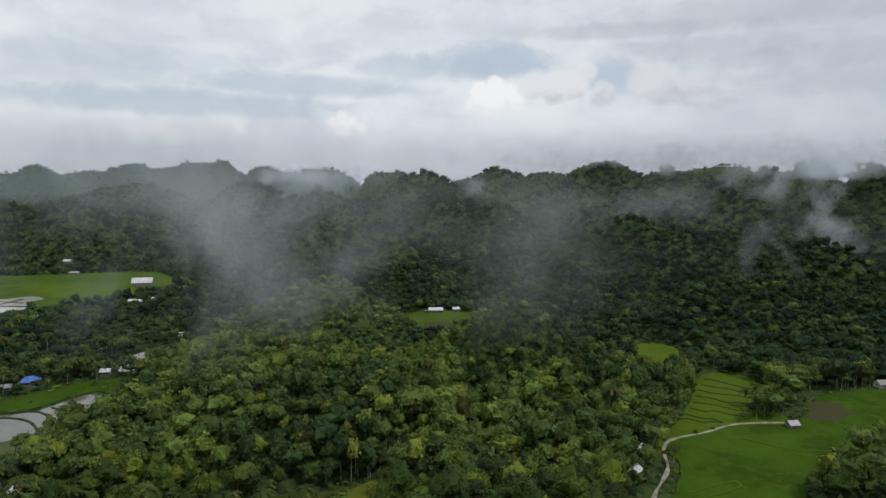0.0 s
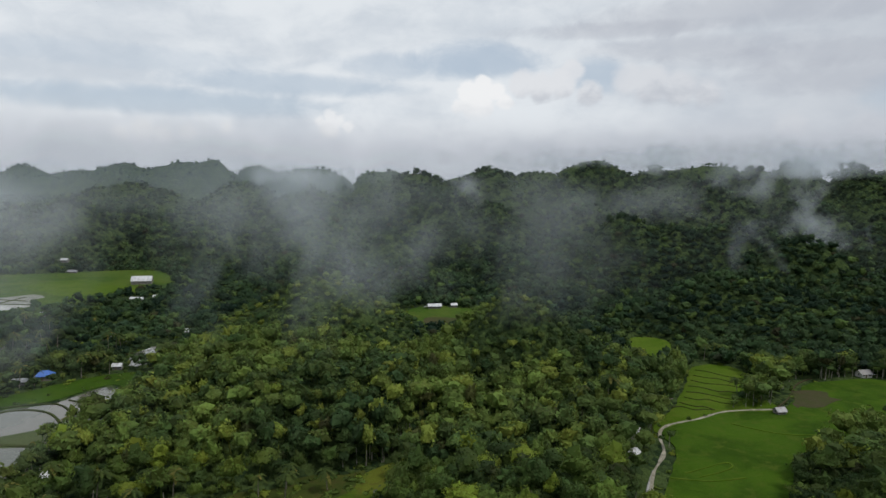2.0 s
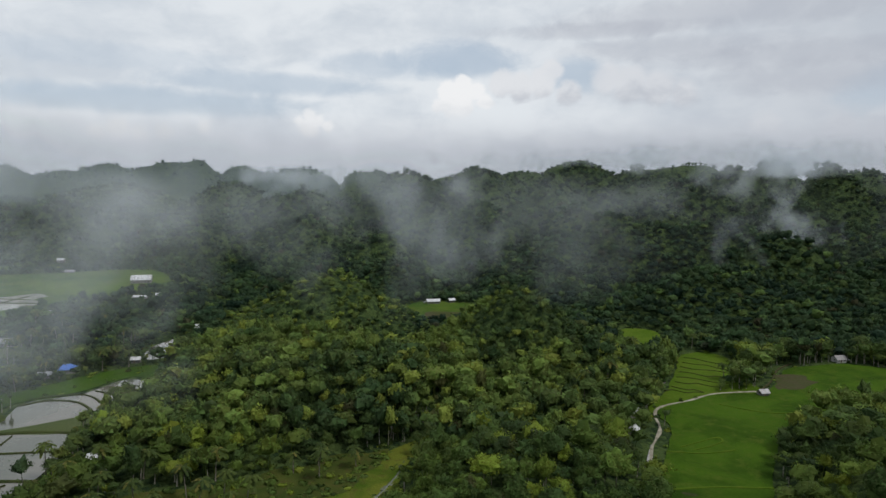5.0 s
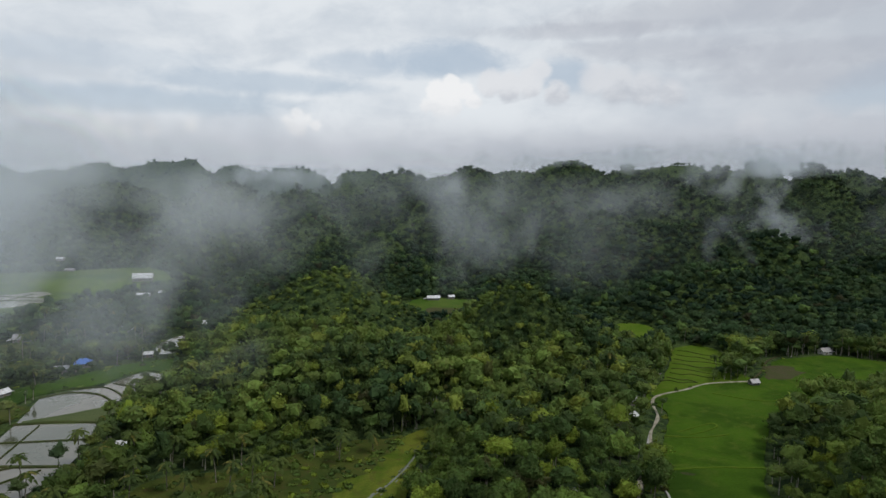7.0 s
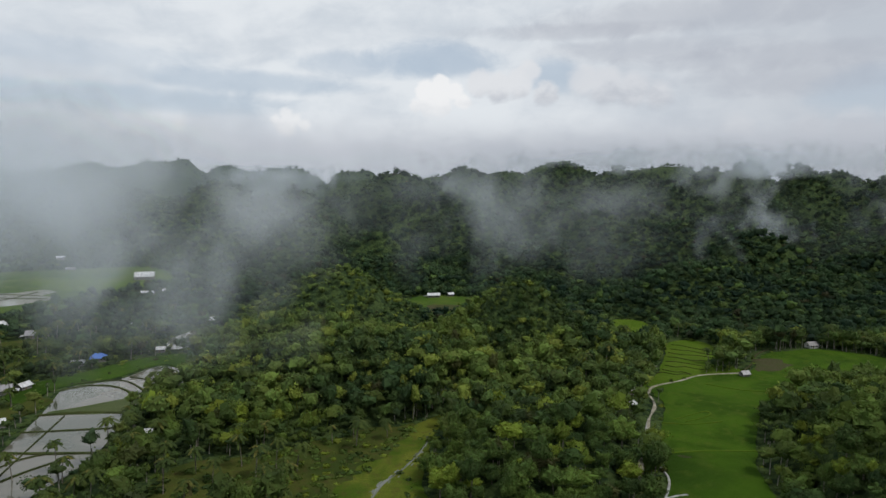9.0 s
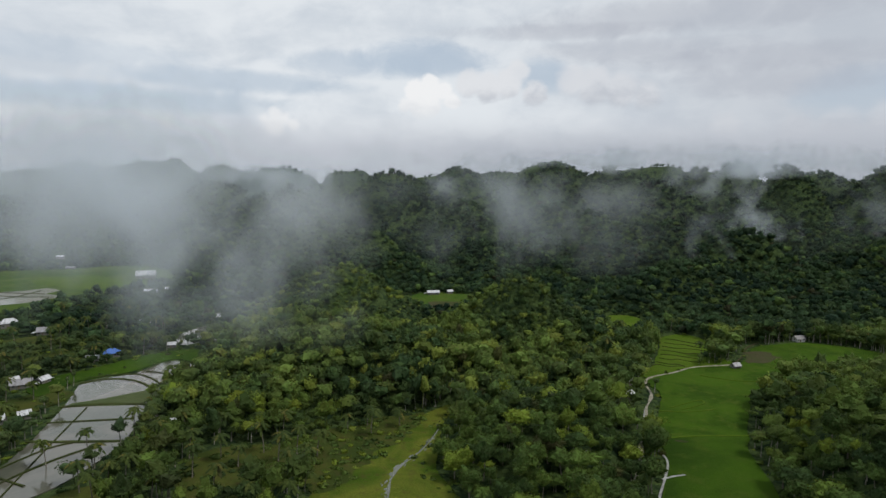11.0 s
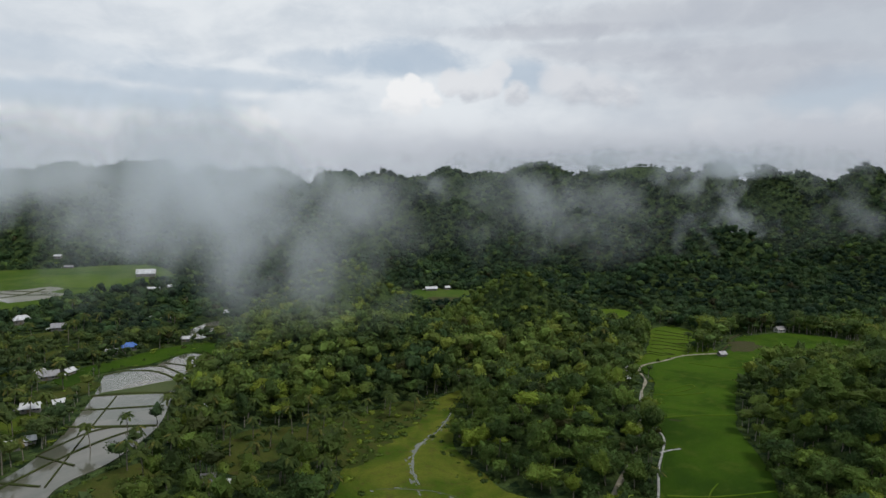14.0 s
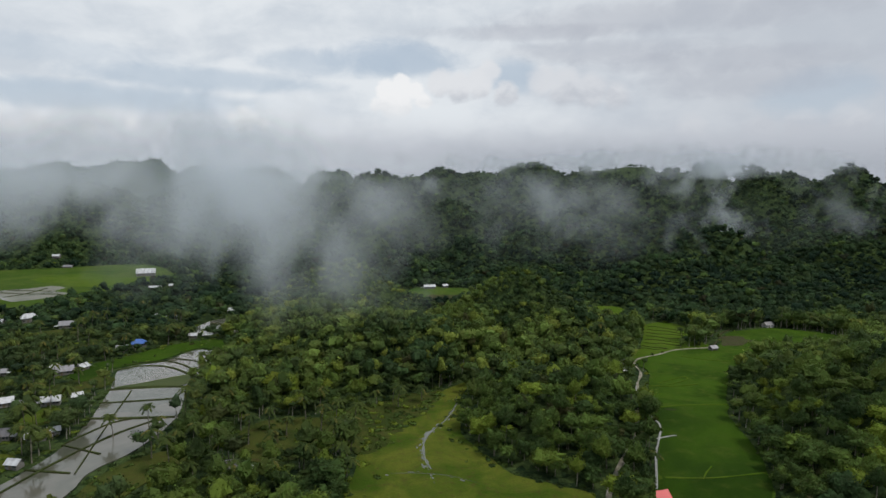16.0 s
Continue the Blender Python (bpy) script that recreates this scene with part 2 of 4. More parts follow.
def sheet_metal(name, color, rust):
    """Corrugated roofing: paint or zinc with rust runs."""
    m, n = material(name)
    p = n.add("ShaderNodeTexCoord").outputs["Object"]
    k = n.noise(p, 0.6, 6.0, 0.7, 0.5)
    sheets = n.add("ShaderNodeVectorMath", {0: p, 1: (0.9, 0.35, 0.0)}, operation="MULTIPLY").outputs[0]
    sheet = n.add("ShaderNodeTexVoronoi", {"Vector": sheets, "Scale": 1.0, "Randomness": 0.6}).outputs["Color"]
    age = n.add("ShaderNodeObjectInfo").outputs["Random"]
    old = n.math("MULTIPLY", n.add("ShaderNodeSeparateXYZ", {0: sheet}).outputs[0], n.math("MULTIPLY_ADD", age, 0.7, 0.25))
    col = n.mix(n.math("MULTIPLY", old, rust * 2.0, clamp=True), color, tuple(0.3 * q for q in color))
    col = n.mix(n.math("MULTIPLY", n.step(k, 0.5, 0.75), rust), col, (0.13, 0.085, 0.055))
    finish(n, col, 0.42, n.noise(p, 6.0, 3.0), 0.02, 0.0, 0.5)
    return m


ZINC = sheet_metal("zinc_sheet", (0.52, 0.535, 0.56), 0.45)
GREY_ZINC = sheet_metal("weathered_zinc", (0.24, 0.24, 0.26), 0.5)
DARK_ZINC = sheet_metal("dark_sheet", (0.12, 0.12, 0.13), 0.5)
BLUE_ROOF = sheet_metal("blue_sheet", (0.045, 0.13, 0.42), 0.05)
RED_ROOF = sheet_metal("red_sheet", (0.55, 0.045, 0.05), 0.05)


def water_material(name, mud_or_sky, clear, wave=0.007):
    m, n = material(name)
    p = n.add("ShaderNodeNewGeometry").outputs["Position"]
    k = n.noise(p, 0.03, 5.0, 0.6, 0.5)
    ripple = n.noise(p, 1.2, 3.0, 0.5)
    col = n.mix(n.step(k, 0.35, 0.65), mud_or_sky, clear)
    finish(n, col, n.math("MULTIPLY_ADD", k, 0.12, 0.02), ripple, wave, 0.0, 0.5)
    return m


PADDY_WATER = water_material("paddy_water", (0.110, 0.105, 0.086), (0.064, 0.072, 0.054))
# Pale base colour stands in for sky mirrored in the far paddies.
SKY_PALE_WATER = water_material("far_paddy_water", (0.330, 0.330, 0.300), (0.250, 0.260, 0.230), 0.004)
STREAM_WATER = water_material("stream_water", (0.09, 0.10, 0.07), (0.055, 0.068, 0.035))


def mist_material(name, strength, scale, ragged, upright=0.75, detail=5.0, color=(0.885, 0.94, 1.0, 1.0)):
    """Drifting cloud and haze sheets: a tinted veil with torn, curling shreds that thins out towards its rim."""
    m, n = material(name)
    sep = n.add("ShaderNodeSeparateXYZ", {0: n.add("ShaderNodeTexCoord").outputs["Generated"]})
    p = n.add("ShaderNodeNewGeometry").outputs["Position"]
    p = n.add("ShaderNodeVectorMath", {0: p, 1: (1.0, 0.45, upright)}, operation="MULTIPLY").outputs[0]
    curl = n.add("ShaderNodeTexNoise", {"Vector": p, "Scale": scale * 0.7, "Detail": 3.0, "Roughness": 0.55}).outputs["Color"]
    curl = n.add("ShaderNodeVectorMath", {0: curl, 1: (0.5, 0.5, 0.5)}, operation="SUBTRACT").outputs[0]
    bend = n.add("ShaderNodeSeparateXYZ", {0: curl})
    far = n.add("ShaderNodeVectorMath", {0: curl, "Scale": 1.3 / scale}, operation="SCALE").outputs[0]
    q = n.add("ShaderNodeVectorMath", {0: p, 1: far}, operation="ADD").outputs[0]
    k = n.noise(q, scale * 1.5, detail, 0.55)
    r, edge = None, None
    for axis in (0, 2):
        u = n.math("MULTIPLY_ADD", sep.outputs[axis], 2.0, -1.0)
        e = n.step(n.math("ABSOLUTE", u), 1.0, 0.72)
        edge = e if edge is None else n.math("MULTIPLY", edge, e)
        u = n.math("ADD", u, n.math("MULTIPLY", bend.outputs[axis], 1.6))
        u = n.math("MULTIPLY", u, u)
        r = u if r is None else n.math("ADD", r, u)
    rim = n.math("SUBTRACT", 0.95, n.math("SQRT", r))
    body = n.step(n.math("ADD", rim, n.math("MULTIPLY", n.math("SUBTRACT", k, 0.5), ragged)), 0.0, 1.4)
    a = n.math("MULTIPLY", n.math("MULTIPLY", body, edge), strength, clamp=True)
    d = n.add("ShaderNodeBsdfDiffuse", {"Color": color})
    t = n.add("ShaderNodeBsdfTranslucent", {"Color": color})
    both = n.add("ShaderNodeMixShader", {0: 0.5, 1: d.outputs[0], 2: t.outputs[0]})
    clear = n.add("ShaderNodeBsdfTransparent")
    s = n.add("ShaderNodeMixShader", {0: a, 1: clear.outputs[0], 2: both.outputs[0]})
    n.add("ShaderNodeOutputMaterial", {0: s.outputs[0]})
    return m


# ---- building helpers ----
def part(name, bm, mat, parent=None, label=""):
    me = bpy.data.meshes.new(name)
    bm.to_mesh(me)
    bm.free()
    me.materials.append(mat)
    ob = new(name, me)
    ob.parent = parent
    if label:
        tagged(ob, label)
    return ob


def mesh_object(name, verts, faces, mat, smooth=False, tint=None):
    """A mesh from numpy arrays: all faces triangles, or all quads."""
    me = bpy.data.meshes.new(name)
    verts, faces = np.asarray(verts, np.float32), np.asarray(faces, np.int32)
    k = faces.shape[1]
    me.vertices.add(len(verts))
    me.vertices.foreach_set("co", verts.ravel())
    me.loops.add(faces.size)
    me.loops.foreach_set("vertex_index", faces.ravel())
    me.polygons.add(len(faces))
    me.polygons.foreach_set("loop_start", np.arange(0, faces.size, k, dtype=np.int32))
    me.polygons.foreach_set("use_smooth", np.full(len(faces), smooth))
    if tint is not None:
        me.attributes.new("tint", "FLOAT", "POINT").data.foreach_set("value", np.asarray(tint, np.float32))
    me.update(calc_edges=True)
    me.materials.append(mat)
    return new(name, me)


def smoothstep(a, b, x):
    t = np.clip((x - a) / (b - a), 0, 1)
    return t * t * (3 - 2 * t)


LATTICE = np.random.RandomState(7).rand(256, 256)


def vnoise(x, y, size):
    """Smooth value noise of that wavelength, 0 to 1."""
    x, y = np.asarray(x) / size + 100.0, np.asarray(y) / size + 100.0
    i, j = np.floor(x).astype(int), np.floor(y).astype(int)
    u, v = x - i, y - j
    u, v = u * u * (3 - 2 * u), v * v * (3 - 2 * v)
    g = lambda a, b: LATTICE[a % 256, b % 256]
    return (g(i, j) * (1 - u) + g(i + 1, j) * u) * (1 - v) + (g(i, j + 1) * (1 - u) + g(i + 1, j + 1) * u) * v


def spline(pts, closed=False, steps=6):
    """Catmull-Rom through the points."""
    pts = [np.array(p, float) for p in pts]
    n = len(pts)
    out = []
    for i in range(n if closed else n - 1):
        if closed:
            a, b, c, d = (pts[(i + k) % n] for k in (-1, 0, 1, 2))
        else:
            a, b, c, d = (pts[min(max(i + k, 0), n - 1)] for k in (-1, 0, 1, 2))
        for s in range(steps):
            t = s / steps
            out.append(0.5 * (2 * b + (c - a) * t + (2 * a - 5 * b + 4 * c - d) * t * t + (3 * b - a - 3 * c + d) * t ** 3))
    if not closed:
        out.append(pts[-1])
    return np.array(out)


def outside(x, y, poly):
    """Distance from a polygon, negative within it."""
    x, y = np.asarray(x, float), np.asarray(y, float)
    best, within = np.full(x.shape, 1e18), np.zeros(x.shape, bool)
    for (ax, ay), (bx, by) in zip(poly, np.roll(poly, -1, 0)):
        dx, dy = bx - ax, by - ay
        t = np.clip(((x - ax) * dx + (y - ay) * dy) / (dx * dx + dy * dy + 1e-9), 0, 1)
        best = np.minimum(best, (x - ax - t * dx) ** 2 + (y - ay - t * dy) ** 2)
        if ay != by:
            within ^= ((ay > y) != (by > y)) & (x < dx * (y - ay) / dy + ax)
    return np.where(within, -1, 1) * np.sqrt(best)


# ---- the lie of the land ----
HILLS = [  # x, y, radius x, radius y, height
    # knolls in the valley
    (28, 316, 42, 44, 44), (-92, 430, 56, 52, 37), (-70, 268, 58, 44, 19), (-20, 270, 60, 46, 13), (60, 250, 32, 45, 9),
    (10, 166, 38, 36, 11), (168, 110, 78, 78, 38), (215, 190, 70, 50, 16), (-110, 330, 60, 60, 14),
    # first rank of the hill country: noses and crests over the rice field
    (225, 485, 66, 62, 38), (158, 440, 48, 48, 12), (302, 540, 72, 58, 58), (322, 500, 60, 60, 36), (183, 660, 60, 60, 56), (236, 660, 65, 52, 60),
    (289, 650, 66, 52, 63), (330, 640, 60, 52, 61), (460, 520, 90, 80, 58), (560, 620, 110, 90, 84), (98, 620, 45, 80, 38), (57, 680, 50, 70, 33), (-60, 620, 60, 60, 25),
    # second rank: steep domes
    (162, 760, 60, 75, 79), (351, 900, 72, 80, 115), (399, 860, 66, 70, 88), (277, 840, 60, 70, 79), (180, 960, 105, 80, 116), (240, 930, 60, 70, 102),
    (592, 900, 90, 90, 132), (720, 860, 110, 100, 126), (46, 820, 80, 90, 70), (-38, 900, 95, 90, 90), (-114, 760, 80, 80, 56), (-180, 900, 90, 90, 74),
    (-487, 800, 110, 90, 76), (-425, 860, 90, 80, 68), (-620, 860, 110, 90, 62), (-300, 800, 70, 70, 44), (-250, 1080, 160, 120, 82), (480, 800, 70, 70, 88),
    # skyline
    (580, 1050, 92, 90, 148), (508, 1050, 58, 80, 128), (800, 1100, 180, 160, 132), (409, 1250, 80, 80, 136), (323, 1400, 110, 80, 158), (357, 1060, 130, 110, 116), (279, 1260, 170, 130, 142),
    (160, 1390, 380, 90, 134), (560, 1400, 300, 90, 146), (-140, 1420, 220, 80, 126),
    (55, 1040, 110, 110, 128), (-40, 980, 100, 110, 125), (110, 1150, 120, 100, 122), (-190, 1430, 110, 100, 122), (-340, 1600, 150, 120, 142),
    (-520, 1750, 140, 120, 150), (-733, 1800, 220, 130, 152), (-994, 1900, 170, 120, 144), (-1280, 1900, 160, 120, 140), (-1500, 1900, 160, 120, 118),
    (-900, 1900, 800, 120, 128), (-420, 1680, 260, 110, 126), (-650, 1250, 180, 130, 98), (-420, 1280, 140, 110, 104),
]
# open land: outline, level, width of the slope around it
FIELD = spline([(86, 254), (108, 268), (126, 277), (150, 279), (168, 297), (184, 318), (205, 328), (235, 330), (262, 300), (225, 262), (175, 252), (128, 220), (112, 197), (93, 165), (84, 135), (66, 92), (40, 62), (14, 62), (24, 95), (34, 115), (44, 135), (55, 158), (66, 192), (77, 215), (86, 236)], True)
TERRACE = spline([(139, 352), (157, 355), (163, 338), (148, 306), (127, 283), (110, 273), (92, 265), (101, 281), (109, 294), (121, 317)], True)
SMALL_FIELD = spline([(116, 410), (135, 416), (141, 399), (128, 367), (110, 360)], True)
CLEARING = spline([(-36, 458), (-24, 482), (18, 474), (24, 448), (4, 425), (-16, 405)], True)
PADDY = spline([(-180, 300), (-192, 276), (-211, 262), (-204, 230), (-196, 186), (-194, 156), (-197, 135), (-202, 118), (-204, 98), (-180, 98), (-175, 115), (-174, 132), (-165, 148), (-159, 183), (-165, 220), (-166, 240), (-157, 262), (-161, 290)], True)
SMALL_PADDY = spline([(-196, 366), (-187, 391), (-178, 388), (-181, 364), (-176, 356), (-160, 352), (-161, 346), (-176, 348), (-182, 338), (-190, 342)], True, 2)
FAR_PADDY = spline([(-374, 470), (-400, 498), (-416, 528), (-394, 538), (-380, 554), (-362, 542), (-366, 524), (-348, 514), (-350, 494)], True, 2)
MEADOW_LEFT = spline([(-520, 640), (-440, 560), (-372, 440), (-340, 435), (-326, 500), (-300, 560), (-280, 612), (-345, 715), (-430, 690)], True)
STRIP_MEADOW = spline([(-236, 262), (-214, 292), (-196, 316), (-176, 326), (-160, 318), (-162, 296), (-180, 304), (-194, 280), (-214, 264), (-222, 240)], True)
PALM_GROUND = spline([(-128, 150), (-124, 172), (-106, 178), (-92, 172), (-87, 156), (-92, 138), (-108, 132), (-122, 138)], True)
SWAMP = spline([(-16, 228), (-40, 205), (-53, 178), (-68, 158), (-77, 138), (-82, 100), (-76, 70), (-4, 74), (2, 95), (-7, 104), (-22, 114), (-29, 132), (-34, 157), (-28, 200)], True)
ROUGH = spline([(-86, 146), (-90, 160), (-96, 178), (-76, 191), (-58, 202), (-37, 213), (-38, 202), (-49, 177), (-63, 157), (-74, 136)], True)
BANK = spline([(-171, 112), (-164, 138), (-152, 146), (-140, 140), (-150, 120), (-160, 104)], True)
GREENS = [spline(q, True) for q in ([(-234, 228), (-224, 214), (-210, 222), (-208, 244), (-222, 248)], [(-264, 300), (-246, 290), (-238, 312), (-256, 324)], [(-228, 188), (-214, 178), (-209, 196), (-222, 203)],
                                      [(-304, 340), (-282, 330), (-266, 346), (-290, 362)], [(-222, 128), (-208, 122), (-206, 146), (-218, 150)], [(-270, 232), (-256, 226), (-250, 244), (-264, 250)])]
OPEN = [(ROUGH, 0.2, 14), (BANK, 0.3, 14), (FIELD, 0.0, 22), (TERRACE, 0.0, 25), (SMALL_FIELD, 1.5, 25), (CLEARING, 8.0, 40), (PADDY, 0.0, 25), (SMALL_PADDY, 0.0, 20), (FAR_PADDY, 0.0, 25),
        (MEADOW_LEFT, 0.3, 50), (STRIP_MEADOW, 0.2, 20), (PALM_GROUND, 0.3, 20), (SWAMP, 0.0, 14)] + [(q, 0.1, 12) for q in GREENS]


CONES = []
cone_rng = random.Random(21)
for k in range(70):  # small karst knobs on the slopes
    cy = cone_rng.uniform(600, 1250)
    CONES.append((cone_rng.uniform(-0.3 * cy, 0.85 * cy), cy, cone_rng.uniform(24, 46), cone_rng.uniform(6, 14) * (0.7 if cy > 900 else 1.0)))
for k in range(30):  # a row of knobs on the far ridge
    CONES.append((-1750 + 52 * k + cone_rng.uniform(-14, 14), cone_rng.uniform(1760, 1900), cone_rng.uniform(34, 56), cone_rng.uniform(9, 20)))


def land(x, y):
    """Height of the ground, before the trees."""
    x, y = np.asarray(x, float), np.asarray(y, float)
    total = np.zeros(np.broadcast(x, y).shape)
    wx = x + 50 * (vnoise(x, y, 120) - 0.5) * smoothstep(350, 600, y)
    wy = y + 50 * (vnoise(x + 999, y, 120) - 0.5) * smoothstep(350, 600, y)
    for cx, cy, rx, ry, h in HILLS:
        total += (h * np.exp(-1.1 * (((wx - cx) / rx) ** 2 + ((wy - cy) / ry) ** 2))) ** 6
    base = 20 * smoothstep(480, 900, y) * smoothstep(-330, -60, x + 0.1 * y) + 50 * smoothstep(780, 1250, y)
    base = np.minimum(base, 75) * smoothstep(4600, 2600, y)
    base += 26 * smoothstep(240, 480, x) * smoothstep(330, 560, y)
    z = (total + base ** 6) ** (1 / 6)
    for cx, cy, r, h in CONES:
        near = (np.abs(x - cx) < 2.5 * r) & (np.abs(y - cy) < 2.5 * r)
        z[near] += h * np.exp(-1.4 * ((x[near] - cx) ** 2 + (y[near] - cy) ** 2) / r ** 2)
    z += (vnoise(x, y, 60) - 0.5) * 14 * smoothstep(450, 700, y) + (vnoise(x + 50, y, 23) - 0.5) * (1.0 + 5 * smoothstep(450, 700, y)) * np.clip(z / 8, 0, 1)
    for shift, size, wide, deep in ((300, 150, 0.055, 15), (700, 80, 0.07, 8)):
        gully = np.exp(-((vnoise(x + shift, y, size) - 0.5) / wide) ** 2)
        z -= deep * gully * smoothstep(400, 560, y) * smoothstep(1900, 1300, y) * np.clip((z - 8) / 30, 0, 1)
    z = z - 0.35
    near = (y < 900) & (np.abs(x) < 700)
    if near.any():
        xs, ys, zs = x[near], y[near], z[near]
        for poly, level, blend in OPEN:
            w = smoothstep(blend, 3.0, outside(xs, ys, poly))
            zs = zs * (1 - w) + (level - 0.35) * w
        z[near] = zs
    return z


def land_at(x, y):
    return float(land(np.array([float(x)]), np.array([float(y)]))[0])


def build_ground():
    def axis(fine_lo, fine_hi, step, lo, hi):
        out = list(np.arange(fine_lo, fine_hi + 0.1, step))
        s = step
        while out[-1] < hi:
            s = min(s * 1.026, 220)
            out.append(out[-1] + s)
        s = step
        while out[0] > lo:
            s = min(s * 1.026, 220)
            out.insert(0, out[0] - s)
        return np.array(out)

    xs, ys = axis(-420, 420, 6, -5200, 5200), axis(40, 900, 6, -1500, 5200)
    gx, gy = np.meshgrid(xs, ys)
    z = land(gx.ravel(), gy.ravel())
    verts = np.stack([gx.ravel(), gy.ravel(), z], 1)
    nx, ny = len(xs), len(ys)
    i, j = np.meshgrid(np.arange(nx - 1), np.arange(ny - 1))
    a = (j * nx + i).ravel()
    ob = mesh_object("ground", verts, np.stack([a, a + 1, a + nx + 1, a + nx], 1), UNDERGROWTH, True)
    tagged(ob, "rolling hill country with dark green undergrowth under the trees", "ground", kind="structure")


build_ground()


def patch(name, poly, z, mat, label, category, wiggle=1.2, kind="structure"):
    """A flat piece of open land with an uneven rim."""
    bm = bmesh.new()
    vs = []
    for x, y in poly:
        x2 = x + wiggle * 2 * (vnoise(x, y, 7) - 0.5)
        y2 = y + wiggle * 2 * (vnoise(x + 40, y, 7) - 0.5)
        vs.append(bm.verts.new((x2, y2, z)))
    f = bm.faces.new(vs)
    if f.normal.z < 0 or f.calc_area() and sum(a[0] * b[1] - b[0] * a[1] for a, b in zip(poly, np.roll(poly, -1, 0))) < 0:
        bmesh.ops.reverse_faces(bm, faces=[f])
    down = bmesh.ops.extrude_face_region(bm, geom=list(bm.faces))
    bmesh.ops.translate(bm, verts=[v for v in down["geom"] if isinstance(v, bmesh.types.BMVert)], vec=(0, 0, -0.5))
    bmesh.ops.triangulate(bm, faces=[g for g in bm.faces if len(g.verts) > 4])
    bmesh.ops.recalc_face_normals(bm, faces=list(bm.faces))
    return tagged(part(name, bm, mat), label, category, kind=kind)


patch("rice_field", FIELD, 0.02, RICE, "bright green young rice field on the valley floor", "field")
# Two plots step the painted shade down towards the field's lower end.
patch("middle_rice_field", spline([(61, 176), (80, 178), (99, 177), (92, 163), (84, 135), (72, 106), (50, 104), (32, 106), (45, 135), (56, 158)], True), 0.05, MID_RICE, "rice plot between low bunds, green darkened for shade", "field", 0.4)
patch("lower_rice_field", spline([(32, 105.5), (50, 103.5), (71.5, 105.5), (64, 90), (40, 63), (16, 63), (24, 93)], True), 0.08, SHADED_RICE, "lower rice plot, green darkened further for shade", "field", 0.4)
patch("rice_terrace", TERRACE, 0.05, PALE_RICE, "pale green terraced rice field beside the track", "field")
patch("small_rice_field", SMALL_FIELD, 1.52, PALE_RICE, "small green rice field hemmed in by forest", "field")
patch("hill_clearing", CLEARING, 8.02, FAR_MEADOW, "green clearing among wooded hills", "field")
patch("paddy_water", PADDY, 0.0, PADDY_WATER, "flooded rice paddies with muddy grey water", "water", 0.5)
patch("upper_paddy_water", SMALL_PADDY, 0.0, PADDY_WATER, "small flooded paddies between trees", "water", 0.5)
patch("meadow", MEADOW_LEFT, 0.3, FAR_MEADOW, "flat green meadow at the foot of the hills", "field")
patch("pale_meadow", spline([(-420, 600), (-372, 560), (-340, 548), (-306, 566), (-296, 596), (-340, 612), (-386, 640)], True), 0.36, PALE_RICE, "paler mown strip of the meadow", "field", 3.0)
patch("far_paddy_water", FAR_PADDY, 0.42, SKY_PALE_WATER, "flooded paddies in the meadow", "water", 0.5)
patch("strip_meadow", STRIP_MEADOW, 0.22, MID_RICE, "green grass strip beside the paddies", "field")
patch("palm_ground", PALM_GROUND, 0.10, ROUGH_GRASS, "rough grass clearing dotted with coconut palms", "field")
for q in GREENS:
    patch("village_green", q, 0.12, ROUGH_GRASS if q[0][1] > 220 else MEADOW, "rough green garden ground between the village houses", "field", 2.5)
patch("rough_pasture", ROUGH, 0.05, ROUGH_GRASS, "rough brownish pasture between forest and wet meadow", "field", 3.0)
patch("grass_bank", BANK, 0.3, ROUGH_GRASS, "grassy bank beside the flooded paddies", "field", 1.5)
patch("track_verge", spline([(84, 250), (108, 265), (127, 274), (150, 277), (153, 290), (147, 302), (128, 286), (108, 276), (90, 268)], True), -0.01, PALE_RICE, "grassy verge along the gravel track", "field", 0.5)
patch("swamp_meadow", SWAMP, 0.03, MEADOW, "wet yellow-green meadow with a shallow stream", "field")
BROWN = spline([(170, 305), (180, 310), (189, 309), (187, 302), (190, 297), (180, 290), (176, 285), (166, 285), (161, 283), (166, 294)], True, 4)
patch("ploughed_plot", BROWN, 0.06, SOIL, "bare brown ploughed plot in the rice field", "field", 2.5)
patch("clearing_plot", spline([(-18, 412), (-22, 440), (6, 440), (14, 430), (2, 424)], True), 8.06, SOIL, "bare brown plot in the hill clearing", "field")
patch("green_paddy", spline([(-202, 228), (-190, 236), (-168, 250), (-167, 232), (-180, 226)], True), 0.05, SEEDLING, "paddy plot with pale seedlings", "field", 0.3)


